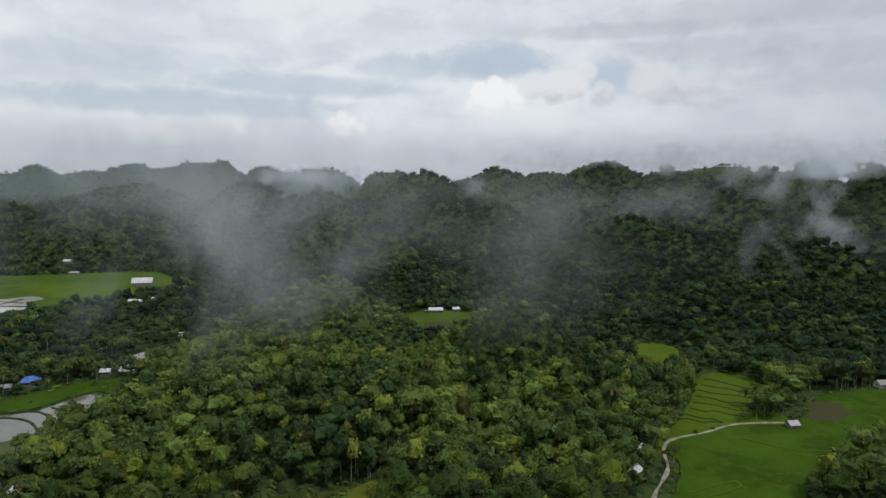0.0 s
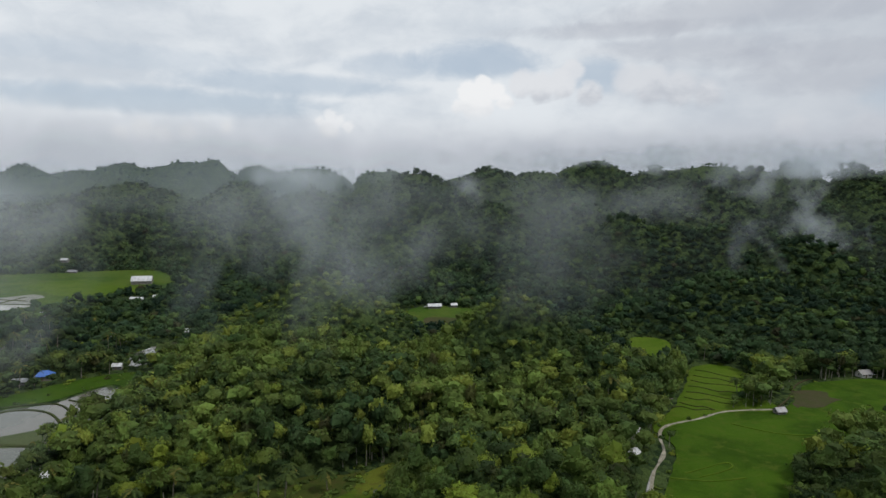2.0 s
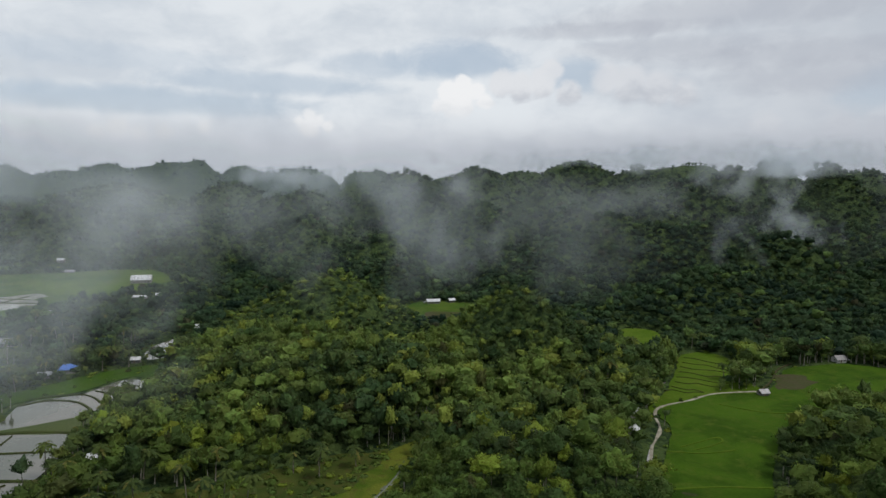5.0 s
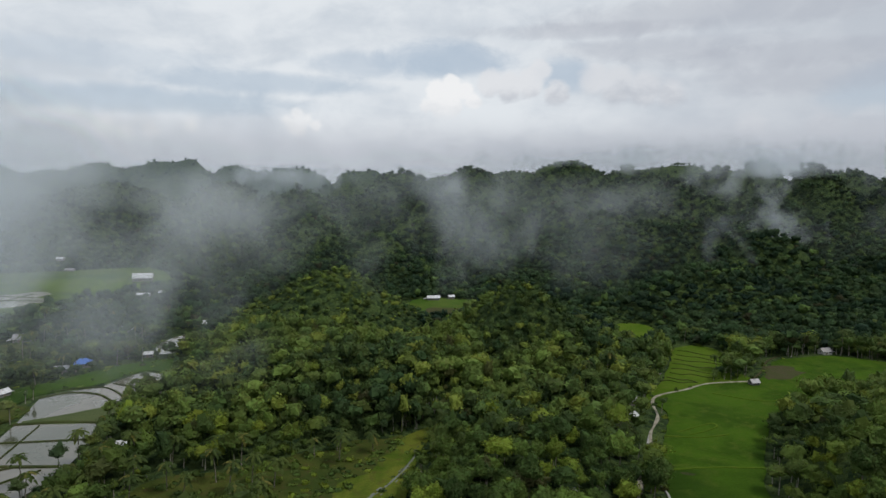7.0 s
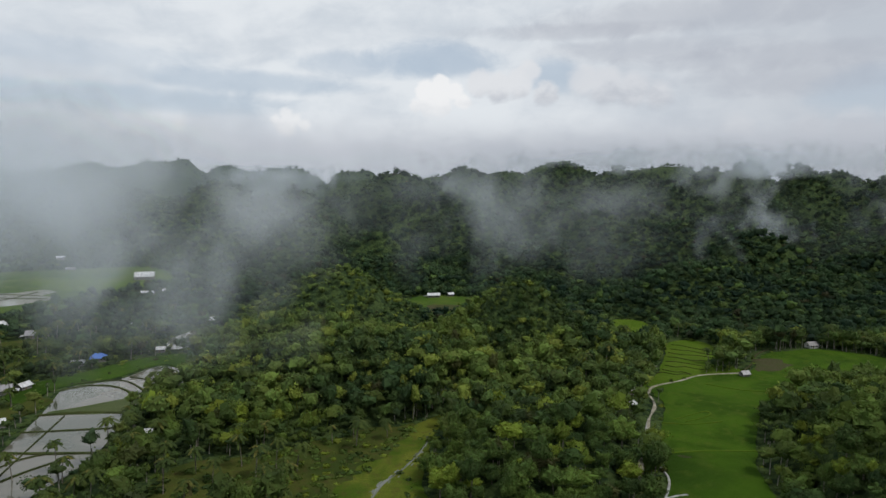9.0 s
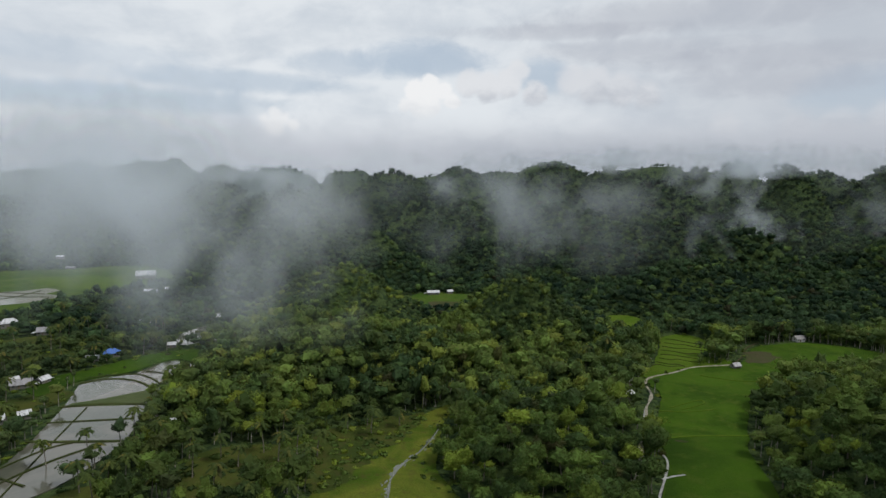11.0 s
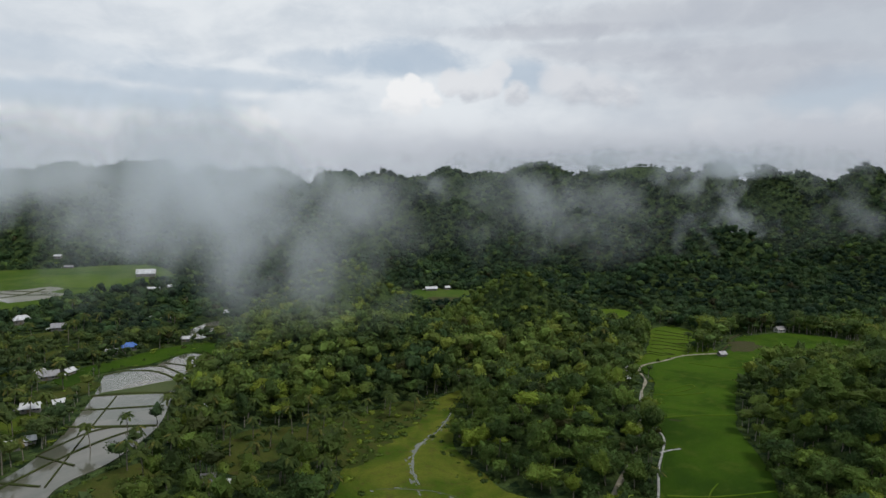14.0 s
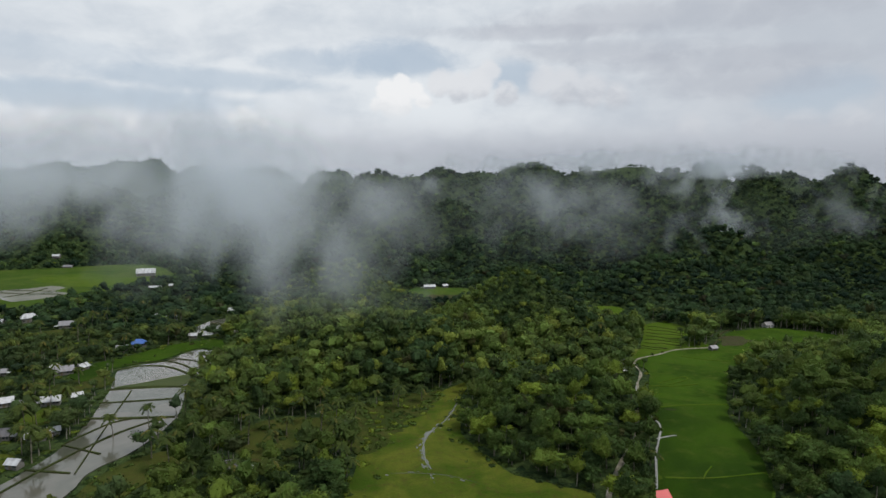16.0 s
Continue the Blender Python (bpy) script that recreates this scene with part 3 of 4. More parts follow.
def ribbon(name, pts, width, height, mat, label, category, z=None, wobble=0.15, kind="structure", group=""):
    """A strip with sloped sides that follows the ground: bund, track or stream."""
    line = spline(pts, False, 8)
    d = np.gradient(line, axis=0)
    d /= np.linalg.norm(d, axis=1)[:, None] + 1e-9
    side = np.stack([-d[:, 1], d[:, 0]], 1)
    w = width * (1 + wobble * 2 * (vnoise(line[:, 0], line[:, 1], 6) - 0.5)) / 2
    level = land(line[:, 0], line[:, 1]) + 0.35 if z is None else np.full(len(line), z)
    rows = []
    for off, up in ((-1.5, -0.6), (-1.0, height), (0.0, height + 0.05), (1.0, height), (1.5, -0.6)):
        rows.append(np.column_stack([line + side * (w * off)[:, None], level + up]))
    verts = np.stack(rows, 1).reshape(-1, 3)
    n, k = len(line), 5
    faces = [(i * k + j, (i + 1) * k + j, (i + 1) * k + j + 1, i * k + j + 1) for i in range(n - 1) for j in range(k - 1)]
    ob = mesh_object(name, verts, np.array(faces)[:, ::-1], mat)
    return tagged(ob, label, category, group, kind)


BUNDS = [
    [(-212, 259), (-202, 267), (-185, 263), (-165, 242)], [(-213, 268), (-189, 275), (-166, 252)], [(-187, 281), (-173, 274), (-156, 259)],
    [(-204, 225), (-185, 228), (-165, 227)], [(-200, 205), (-165, 209)], [(-198, 185), (-180, 184), (-160, 184)],
    [(-195, 156), (-186, 177), (-177, 184)], [(-199, 112), (-190, 140), (-179, 165), (-167, 181)], [(-198, 134), (-181, 130)], [(-195, 156), (-177, 146)], [(-192, 224), (-186, 178), (-179, 129)],
]
for pts, w in zip(BUNDS, (1.1, 0.8, 0.9, 1.9, 0.8, 1.6, 0.7, 0.9, 0.9, 0.9, 0.4)):
    ribbon("paddy_bund", pts, w, 0.35, BUND, "low grassy earth bund between flooded paddies", "bund", 0.0, 0.3, "", "paddy bunds")
for pts in ([(-408, 516), (-382, 508), (-350, 506)], [(-392, 492), (-382, 508), (-378, 540)], [(-366, 522), (-390, 526), (-408, 530)], [(-190, 356), (-178, 352)], [(-188, 374), (-180, 372)]):
    ribbon("upper_paddy_bund", pts, 1.6, 0.5, BUND, "grassy bund between the upper paddies", "bund", 0.3 if pts[0][1] > 400 else 0.0, 0.3, "", "upper paddy bunds")
LEFT_EDGE = [(101, 282), (107, 289), (112, 297), (116, 305), (121, 315), (126, 325), (131, 334), (136, 344)]
RIGHT_EDGE = [(120, 279), (133, 287), (140, 294), (145, 302), (150, 311), (154, 318), (158, 327), (161, 336)]
for k in range(8):
    a, b = np.array(LEFT_EDGE[k]), np.array(RIGHT_EDGE[max(k - 1, 0)])
    wave = [np.array((0, 2.0 * np.sin(1.7 * k + 2.1 * q))) for q in (1, 2, 3)]
    ribbon("terrace_bund", [a, a * 0.75 + b * 0.25 + wave[0], a * 0.5 + b * 0.5 + wave[1], a * 0.25 + b * 0.75 + wave[2], b], 0.55, 0.25, BUND, "dark grassy edge of a rice terrace", "bund", 0.1, 0.6, "", "terrace bunds")
for pts in ([(60, 176), (80, 178), (100, 177)], [(33, 106), (50, 104), (72, 106)], [(74, 208), (88, 206), (102, 209)], [(120, 262), (140, 250), (170, 254)]):
    ribbon("field_bund", pts, 0.7, 0.2, PALE_RICE, "low grassy bund crossing the rice field", "bund", 0.05, 0.5, "", "rice field bunds")
ribbon("field_bund", [(81, 212), (90, 216.5), (100, 221.5), (101, 218), (95, 213.5), (85, 209)], 0.7, 0.2, PALE_RICE, "curved grassy bund in the rice field", "bund", 0.05, 0.8, "", "rice field bunds")
ribbon("field_bund", [(46, 103), (50, 108), (55, 113)], 0.5, 0.2, PALE_RICE, "short grassy bund in the rice field", "bund", 0.09, 0.8, "", "rice field bunds")
# Small puddle drawn as a flat patch in dark bund colour, without reflection.
patch("trampled_patch", spline([(66, 174.5), (69, 174.2), (71.5, 172.8), (70, 171.8), (67, 172.6)], True, 4), 0.09, BUND, "small dark puddle among the rice plants", "field", 0.3)
ribbon("track", [(60, 186), (68, 209), (75, 222), (80, 232), (83, 246), (87, 255), (94, 261), (107, 267), (125, 277.5), (149, 281)], 1.15, 0.16, ROAD, "pale gravel track along the rice field", "road", 0.0, 0.5)
ribbon("field_path", [(149, 281), (165, 298), (181, 320), (196, 332)], 0.7, 0.16, SOIL, "narrow earth path between the plots", "road", 0.0)
ribbon("footpath", [(0, 70), (7, 94), (16, 110), (24, 122), (33, 134), (42, 150), (50, 170), (60, 186)], 1.7, 0.16, ROAD, "pale dirt path under the trees", "road", None)
ribbon("canal", [(70, 214), (62, 196), (56, 172), (54.5, 155), (47, 140), (40, 128), (33, 113), (26, 98)], 0.75, 0.12, CANAL, "narrow concrete irrigation canal beside the rice", "canal", 0.0)
ribbon("canal_branch", [(46, 140), (51, 142), (56, 143)], 0.9, 0.12, CANAL, "short concrete branch of the canal", "canal", 0.0)
STREAM = spline([(-24, 216), (-30, 196), (-36, 178), (-42, 164), (-51, 150), (-54, 138), (-53, 128), (-52, 120), (-50, 108)], False, 10)
STREAM = np.concatenate([STREAM, spline([(-66, 118), (-58, 118.5), (-50, 117), (-43, 114), (-36, 107)], False, 3)])
for pts, w in (([(-31, 192), (-36, 178), (-42, 165), (-49, 154), (-52, 142), (-52.5, 130), (-51, 121)], 0.75), ([(-66, 119), (-58, 118.5), (-50, 117), (-43, 114), (-34, 107)], 0.32)):
    ribbon("stream", pts, w, 0.05, STREAM_WATER, "shallow muddy stream winding through the wet meadow", "stream", 0.0, 1.2)
pool_rng = random.Random(8)
for k in range(1, len(STREAM) - 1):
    d = STREAM[k + 1] - STREAM[k - 1]
    d = d / np.linalg.norm(d)
    for q in range(pool_rng.choice((0, 1)) if STREAM[k][1] > 165 or STREAM[k][1] < 122 else pool_rng.choice((0, 1, 1, 2))):
        side, length = pool_rng.uniform(-1.5, 1.5), pool_rng.uniform(0.5, 1.7)
        wide = length * pool_rng.uniform(0.2, 0.5)
        mid = STREAM[k] + side * np.array((-d[1], d[0])) + d * pool_rng.uniform(-1, 1)
        rim = []
        for a in range(12):
            r = pool_rng.uniform(0.6, 1.1)
            u, v = length * r * math.cos(a * math.pi / 6), wide * r * math.sin(a * math.pi / 6)
            rim.append(mid + d * u + np.array((-d[1], d[0])) * v)
        tagged(patch("pool", rim, 0.06 + 0.004 * (q + 3 * (k % 2)), STREAM_WATER, "shallow muddy pool in the wet meadow's stream bed", "water", 0.3), "shallow muddy pool in the wet meadow's stream bed", "water", "stream pools", "structure")


# ---- trees ----
def icosphere(level):
    bm = bmesh.new()
    bmesh.ops.create_icosphere(bm, subdivisions=level, radius=1.0)
    v = np.array([q.co[:] for q in bm.verts])
    f = np.array([[q.index for q in t.verts] for t in bm.faces])
    bm.free()
    return v, f


ICO = {k: icosphere(k) for k in (1, 2, 3)}


def crown(rng, radius, height, level, humps, sprays, size, quads=True, rough=0.10):
    """Leaf crown: one uneven dome of boughs with ragged sprays of leaves standing out of it. Base of the crown at z = 0."""
    way = rng.normal(size=(humps, 3))
    way[:, 2] = np.abs(way[:, 2]) * 0.9 - 0.2
    way /= np.linalg.norm(way, axis=1)[:, None]
    swell, tight = rng.uniform(0.28, 0.75, humps), rng.uniform(10.0, 26.0, humps)

    def surface(d):
        r = 0.58 + (swell * np.exp(-tight * (1 - d @ way.T))).max(axis=1)
        z = height * (0.42 + 0.52 * d[:, 2] * r)
        low = np.clip(-d[:, 2], 0, 1)
        return np.column_stack([d[:, 0] * radius * r * (1 - 0.3 * low), d[:, 1] * radius * r * (1 - 0.3 * low), np.maximum(z, height * 0.05)])

    iv, jf = ICO[level]
    core = surface(iv)
    mid = np.array([0, 0, height * 0.4])
    core = mid + (core - mid) * (0.85 + rough * rng.normal(size=(len(iv), 1)))
    d = rng.normal(size=(sprays, 3))
    d[:, 2] = np.abs(d[:, 2]) * 0.95 - 0.22
    d /= np.linalg.norm(d, axis=1)[:, None]
    p = mid + (surface(d) - mid) * rng.uniform(0.86, 1.10, (sprays, 1))
    nrm = d + rng.normal(size=(sprays, 3)) * 0.5 + np.array([0, 0, 0.15])
    nrm /= np.linalg.norm(nrm, axis=1)[:, None]
    u = np.cross(nrm, rng.normal(size=(sprays, 3)))
    u /= np.linalg.norm(u, axis=1)[:, None]
    w = np.cross(nrm, u)
    s = size * rng.uniform(0.6, 1.4, (sprays, 1))
    rim = [p + u * s, p + w * s * 0.7 - nrm * s * 0.2, p - u * s * 0.9, p - w * s * 0.7 - nrm * s * 0.2] if quads else [p + u * s, p - u * s * 0.7 + w * s * 0.8 - nrm * s * 0.2, p - u * s * 0.6 - w * s * 0.8 - nrm * s * 0.15]
    k = len(rim)
    i = len(core) + k * np.arange(sprays)[:, None]
    tris = [i + [[0, 1, 2]], i + [[0, 2, 3]]] if quads else [i + [[0, 1, 2]]]
    return np.concatenate([core, np.stack(rim, 1).reshape(-1, 3)]), np.concatenate([jf] + tris)


def trunk_mesh(rng, height, radius, limbs=4):
    """Tapered, slightly bent trunk with limbs rising into the crown."""
    vs, fs, at = [], [], 0

    def tube(p0, p1, r0, r1, bend, rings=4, sides=6):
        nonlocal at
        side = np.array([bend[0], bend[1], 0.0])
        for i in range(rings):
            t = i / (rings - 1)
            c = p0 * (1 - t) + p1 * t + side * np.sin(np.pi * t)
            a = 2 * np.pi * np.arange(sides) / sides
            r = r0 * (1 - t) + r1 * t
            vs.append(c + np.stack([r * np.cos(a), r * np.sin(a), 0 * a], 1))
        for i in range(rings - 1):
            for j in range(sides):
                a, b = at + i * sides + j, at + i * sides + (j + 1) % sides
                fs.append((a, b, b + sides, a + sides))
        at += rings * sides

    lean = rng.normal(size=2) * 0.3
    top = np.array([lean[0], lean[1], height])
    tube(np.zeros(3), top, radius, radius * 0.5, rng.normal(size=2) * 0.2)
    for k in range(limbs):
        a = 2 * np.pi * (k + rng.rand()) / limbs
        base = top * rng.uniform(0.7, 0.95)
        tube(base, base + np.array([np.cos(a) * 1.8, np.sin(a) * 1.8, rng.uniform(1.2, 2.4)]), radius * 0.4, radius * 0.15, (0, 0), 3, 5)
    return np.concatenate(vs), np.array(fs)


def raw_mesh(name, verts, faces, mat, smooth=False):
    ob = mesh_object(name, verts, faces, mat, smooth)
    return ob


TREE_LABELS = ["broadleaf tree with a rounded mid-green crown in the forest", "broadleaf tree with a wide dark green crown", "slender forest tree with a pale trunk and high crown",
               "young broadleaf tree with a bright green crown", "spreading tree with an uneven olive-green crown", "dense bushy tree with a low rounded crown"]


def tree_kind(i):
    """One full tree: an Empty with trunk and crown."""
    rng = np.random.RandomState(100 + i)
    stem = (4.0, 4.6, 6.2, 2.8, 4.2, 1.8)[i]
    rad = (4.6, 5.6, 4.0, 3.5, 5.9, 4.4)[i]
    tall = (8.6, 8.6, 9.6, 7.4, 8.0, 7.2)[i]
    root = new("tree")
    v, f = trunk_mesh(rng, stem + tall * 0.3, 0.26)
    raw_mesh("trunk", v, f, BARK, True).parent = root
    v, f = crown(rng, rad, tall, 3, (20, 24, 16, 15, 26, 18)[i], 760, 0.36)
    v[:, 2] += stem - tall * 0.12
    raw_mesh("crown", v, f, LEAF).parent = root
    return tagged(root, TREE_LABELS[i], "tree", "forest trees")


HOUSES = []  # filled below: x, y, clearance radius


def free_of(x, y, extra=0.0):
    """Where trees may stand."""
    ok = np.ones(len(x), bool)
    for poly, _, _ in OPEN:
        ok &= outside(x, y, poly) > 2.0 + extra
    for hx, hy, r in HOUSES:
        ok &= (np.hypot(x - hx, y - hy) > r + extra) & (np.hypot(x - hx - 0.35 * r, y - hy + 1.2 * r) > 1.15 * r + extra)
    for pts, w in TRACKS:
        line = spline(pts, False, 4)
        for a, b in zip(line[:-1], line[1:]):
            t = np.clip(((x - a[0]) * (b[0] - a[0]) + (y - a[1]) * (b[1] - a[1])) / (((b - a) ** 2).sum() + 1e-9), 0, 1)
            ok &= np.hypot(x - a[0] - t * (b[0] - a[0]), y - a[1] - t * (b[1] - a[1])) > w
    return ok


TRACKS = [([(60, 186), (68, 209), (75, 222), (83, 246), (94, 261), (125, 277), (149, 281), (181, 320), (196, 332)], 3.6),
          ([(0, 70), (7, 94), (16, 110), (24, 122), (33, 134)], 2.6)]


def scatter(x0, x1, y0, y1, gap, seed):
    rng = np.random.RandomState(seed)
    xs, ys = np.meshgrid(np.arange(x0, x1, gap), np.arange(y0, y1, gap * 0.9))
    xs = xs + (np.arange(len(xs)) % 2)[:, None] * gap * 0.5
    x = (xs + rng.uniform(-0.6, 0.6, xs.shape) * gap).ravel()
    y = (ys + rng.uniform(-0.6, 0.6, ys.shape) * gap).ravel()
    return x, y


def in_view(x, y, margin=35):
    return (x > np.minimum(-0.76 * y, -75 - 0.57 * (y + 104)) - margin) & (x < np.maximum(0.68 * y, -75 + 0.9 * (y + 104)) + margin)


def joined(name, protos, x, y, z, scale, spin, tint, label, pick, mat=None):
    """Many plants as one mesh."""
    V, F, T, at = [], [], [], 0
    shape = np.random.RandomState(77)
    for k, (pv, pf) in enumerate(protos):
        sel = np.nonzero(pick == k)[0]
        if not len(sel):
            continue
        c, s = np.cos(spin[sel])[:, None], np.sin(spin[sel])[:, None]
        sc = scale[sel][:, None]
        wx, wy, wz = (1.0 + amount * shape.uniform(-1, 1, (len(sel), 1)) for amount in (0.28, 0.28, 0.25))
        lean = shape.normal(0, 0.12, (len(sel), 2))
        qx, qy, qz = pv[None, :, 0] * wx, pv[None, :, 1] * wy, pv[None, :, 2] * wz
        vx = (qx * c - qy * s + lean[:, :1] * qz) * sc + x[sel][:, None]
        vy = (qx * s + qy * c + lean[:, 1:] * qz) * sc + y[sel][:, None]
        vz = qz * sc + z[sel][:, None]
        V.append(np.stack([vx, vy, vz], 2).reshape(-1, 3))
        F.append((pf[None] + (np.arange(len(sel)) * len(pv))[:, None, None]).reshape(-1, 3) + at)
        T.append(np.repeat(tint[sel], len(pv)))
        at += len(sel) * len(pv)
    ob = mesh_object(name, np.concatenate(V), np.concatenate(F), mat or CANOPY, False, np.concatenate(T))
    return tagged(ob, label, "forest", kind="stuff")


def with_stem(rng, cv, cf, stem):
    """Crown on a plain stem, for the joined forest."""
    a = 2 * np.pi * np.arange(4) / 4
    low = np.stack([0.2 * np.cos(a), 0.2 * np.sin(a), 0 * a - 0.5], 1)
    v = np.concatenate([cv + (0, 0, stem), low, low * 0.6 + (0, 0, stem + 1.5)])
    n = len(cv)
    f = [t for j in range(4) for t in ((n + j, n + (j + 1) % 4, n + 4 + (j + 1) % 4), (n + j, n + 4 + (j + 1) % 4, n + 4 + j))]
    return v, np.concatenate([cf, np.array(f)])


def valley_gap(x, y, rng):
    """Thin the wood out on the open left valley floor."""
    loose = (x < -150 - 0.12 * (y - 150)) & (y < 640) & (land(x, y) < 4)
    return ~loose | (rng.rand(len(x)) < 0.62)


GX, GY = np.meshgrid(np.arange(-1800, 1500, 9.0), np.arange(30, 2160, 9.0))
GZ = land(GX.ravel(), GY.ravel()).reshape(GX.shape)


def quick_land(x, y):
    u, v = np.clip((x + 1800) / 9.0, 0, GX.shape[1] - 1.01), np.clip((y - 30) / 9.0, 0, GX.shape[0] - 1.01)
    i, j = u.astype(int), v.astype(int)
    u, v = u - i, v - j
    return (GZ[j, i] * (1 - u) + GZ[j, i + 1] * u) * (1 - v) + (GZ[j + 1, i] * (1 - u) + GZ[j + 1, i + 1] * u) * v


def faces_valley(x, y, tall, rng):
    """Slopes open to the valley's mouth carry the full wood, the lee sides behind the crests a thin one."""
    z, ok = quick_land(x, y) + tall, np.zeros(len(x), bool)
    for ex, ey in ((0, 0), (-40, -55), (-75, -104)):
        free = np.ones(len(x), bool)
        for t in np.linspace(0.12, 0.975, 60):
            free &= quick_land(ex + (x - ex) * t, ey + (y - ey) * t) + tall * 0.4 * (t > 0.5) < 105.5 + (z - 105.5) * t
        ok |= free
    return ok | (rng.rand(len(x)) < 0.08)


def build_forest():
    rng = np.random.RandomState(5)
    # near stretch: whole trees
    kinds = [tree_kind(i) for i in range(6)]
    x, y = scatter(-230, 270, 40, 212, 5.6, 11)
    ok = free_of(x, y) & in_view(x, y, 10) & (y > 56 + 0.18 * np.abs(x - 20))
    ok &= valley_gap(x, y, rng)
    x, y = x[ok], y[ok]
    order = np.argsort(np.hypot(x - 10, y - 60))
    chosen, rest = order[:300], order[300:]
    z = land(x, y)
    for n, i in enumerate(chosen):
        k = rng.randint(6)
        s = 0.5 + 0.65 * rng.rand() ** 1.5
        m = pose(x[i], y[i], z[i] - 0.2, 0, 0, rng.uniform(0, 360))
        if n < 6:
            t = kinds[n]
            t.matrix_basis = m
        else:
            t = copy_thing(kinds[k], m)
        t.scale = (s, s, s * rng.uniform(0.9, 1.2))
    rx, ry = x[rest], y[rest]

    def plant(name, protos, x, y, lo, hi, label, mat, lift=None, grow=1.0):
        n = len(x)
        z = land(x, y) - 0.3
        if lift is not None:
            z = z + lift
        joined(name, protos, x, y, z, (lo + (hi - lo) * rng.rand(n) ** 1.6) * grow, rng.uniform(0, 6.3, n), rng.rand(n), label, rng.randint(len(protos), size=n), mat)

    def edge_trees(x, y):
        """Trees beside open land stand taller, on bare pale trunks."""
        gap = np.full(len(x), 1e9)
        for poly in (SWAMP, PALM_GROUND, PADDY, FIELD):
            gap = np.minimum(gap, outside(x, y, poly))
        return (gap < 9.0) & (rng.rand(len(x)) < 0.75)

    poles = []
    full = []
    for i in range(7):
        cv, cf = crown(rng, rng.uniform(3.8, 5.2), rng.uniform(6.4, 9.0), 2, rng.randint(14, 20), 260, 0.40, True, 0.09)
        full.append(with_stem(rng, cv, cf, rng.uniform(2.0, 5.0)))
    tall = edge_trees(rx, ry) * rng.uniform(1.0, 3.5, len(rx))
    poles.append((rx, ry, tall))
    west = rx < -150
    plant("valley_wood", full, rx[~west], ry[~west], 0.5, 1.2, "mixed broadleaf wood on the valley's edge", CANOPY, tall[~west])
    plant("village_wood", full, rx[west], ry[west], 0.45, 1.05, "dark garden trees round the village houses", GARDEN_CANOPY, tall[west])
    # middle distance
    mids, smalls = [], []
    for i in range(7):
        cv, cf = crown(rng, rng.uniform(2.3, 3.4), rng.uniform(4.8, 7.6), 2, rng.randint(9, 15), 105, 0.44, False, 0.12)
        mids.append(with_stem(rng, cv, cf, rng.uniform(1.4, 3.6)))
        cv, cf = crown(rng, rng.uniform(3.0, 4.2), rng.uniform(5.6, 8.4), 2, rng.randint(7, 12), 58, 0.58, False, 0.12)
        smalls.append((cv + (0, 0, 1.2), cf))
    x, y = scatter(-330, 330, 212, 345, 3.5, 12)
    ok = free_of(x, y) & in_view(x, y) & valley_gap(x, y, rng)
    x, y = x[ok], y[ok]
    ok = faces_valley(x, y, 7.0, rng)
    x, y = x[ok], y[ok]
    tall = edge_trees(x, y) * rng.uniform(1.5, 4.0, len(x))
    poles.append((x, y, tall))
    west = x < -168
    plant("hill_forest", mids, x[~west], y[~west], 0.5, 1.5, "dense broadleaf forest covering the low hills", SUNLIT_CANOPY, tall[~west], 1.12 - 0.45 * smoothstep(9, 30, land(x[~west], y[~west])))
    plant("garden_wood", mids, x[west], y[west], 0.5, 1.2, "dark garden trees among the village houses", GARDEN_CANOPY, tall[west])
    V, F, at = [], [], 0
    ring = 2 * np.pi * np.arange(5) / 5
    for px, py, up in poles:
        for qx, qy, h, g in zip(px[up > 0], py[up > 0], up[up > 0], land(px[up > 0], py[up > 0])):
            lx, ly = rng.uniform(-0.5, 0.5, 2)
            V.append(np.stack([qx + 0.22 * np.cos(ring), qy + 0.22 * np.sin(ring), 0 * ring + g - 0.4], 1))
            V.append(np.stack([qx + lx + 0.13 * np.cos(ring), qy + ly + 0.13 * np.sin(ring), 0 * ring + g + h + 3.6], 1))
            F += [(at + j, at + (j + 1) % 5, at + 5 + (j + 1) % 5, at + 5 + j) for j in range(5)]
            at += 10
    tagged(mesh_object("tree_trunks", np.concatenate(V), np.array(F), PALE_BARK, True), "slender pale trunks along the forest's edge", "forest", kind="stuff")
    x, y = scatter(-520, 620, 345, 640, 5.6, 22)
    ok = free_of(x, y) & in_view(x, y) & valley_gap(x, y, rng)
    x, y = x[ok], y[ok]
    ok = faces_valley(x, y, 7.0, rng)
    x, y = x[ok], y[ok]
    # Knolls take the leaf colours painted sunlit, other slopes the shadowed ones.
    young = (np.hypot((x - 28) / 58, (y - 318) / 62) < 1) | (np.hypot((x + 92) / 76, (y - 425) / 66) < 1) | ((y < 385) & (x < 0) & (x > -190))
    plant("knoll_forest", smalls, x[young], y[young], 0.4, 1.0, "scrub forest on the rounded knolls, leaf green lightened for sunlight", SUNLIT_CANOPY)
    plant("slope_forest", smalls, x[~young], y[~young], 0.7, 1.45, "forest on the steep slopes, leaves darkened for cloud shadow", SHADED_CANOPY)
    fars = []
    for i in range(6):
        cv, cf = crown(rng, rng.uniform(3.9, 5.4), rng.uniform(6.0, 9.0), 1, 5, 40, 1.0, False, 0.12)
        fars.append((cv + (0, 0, 0.6), cf))
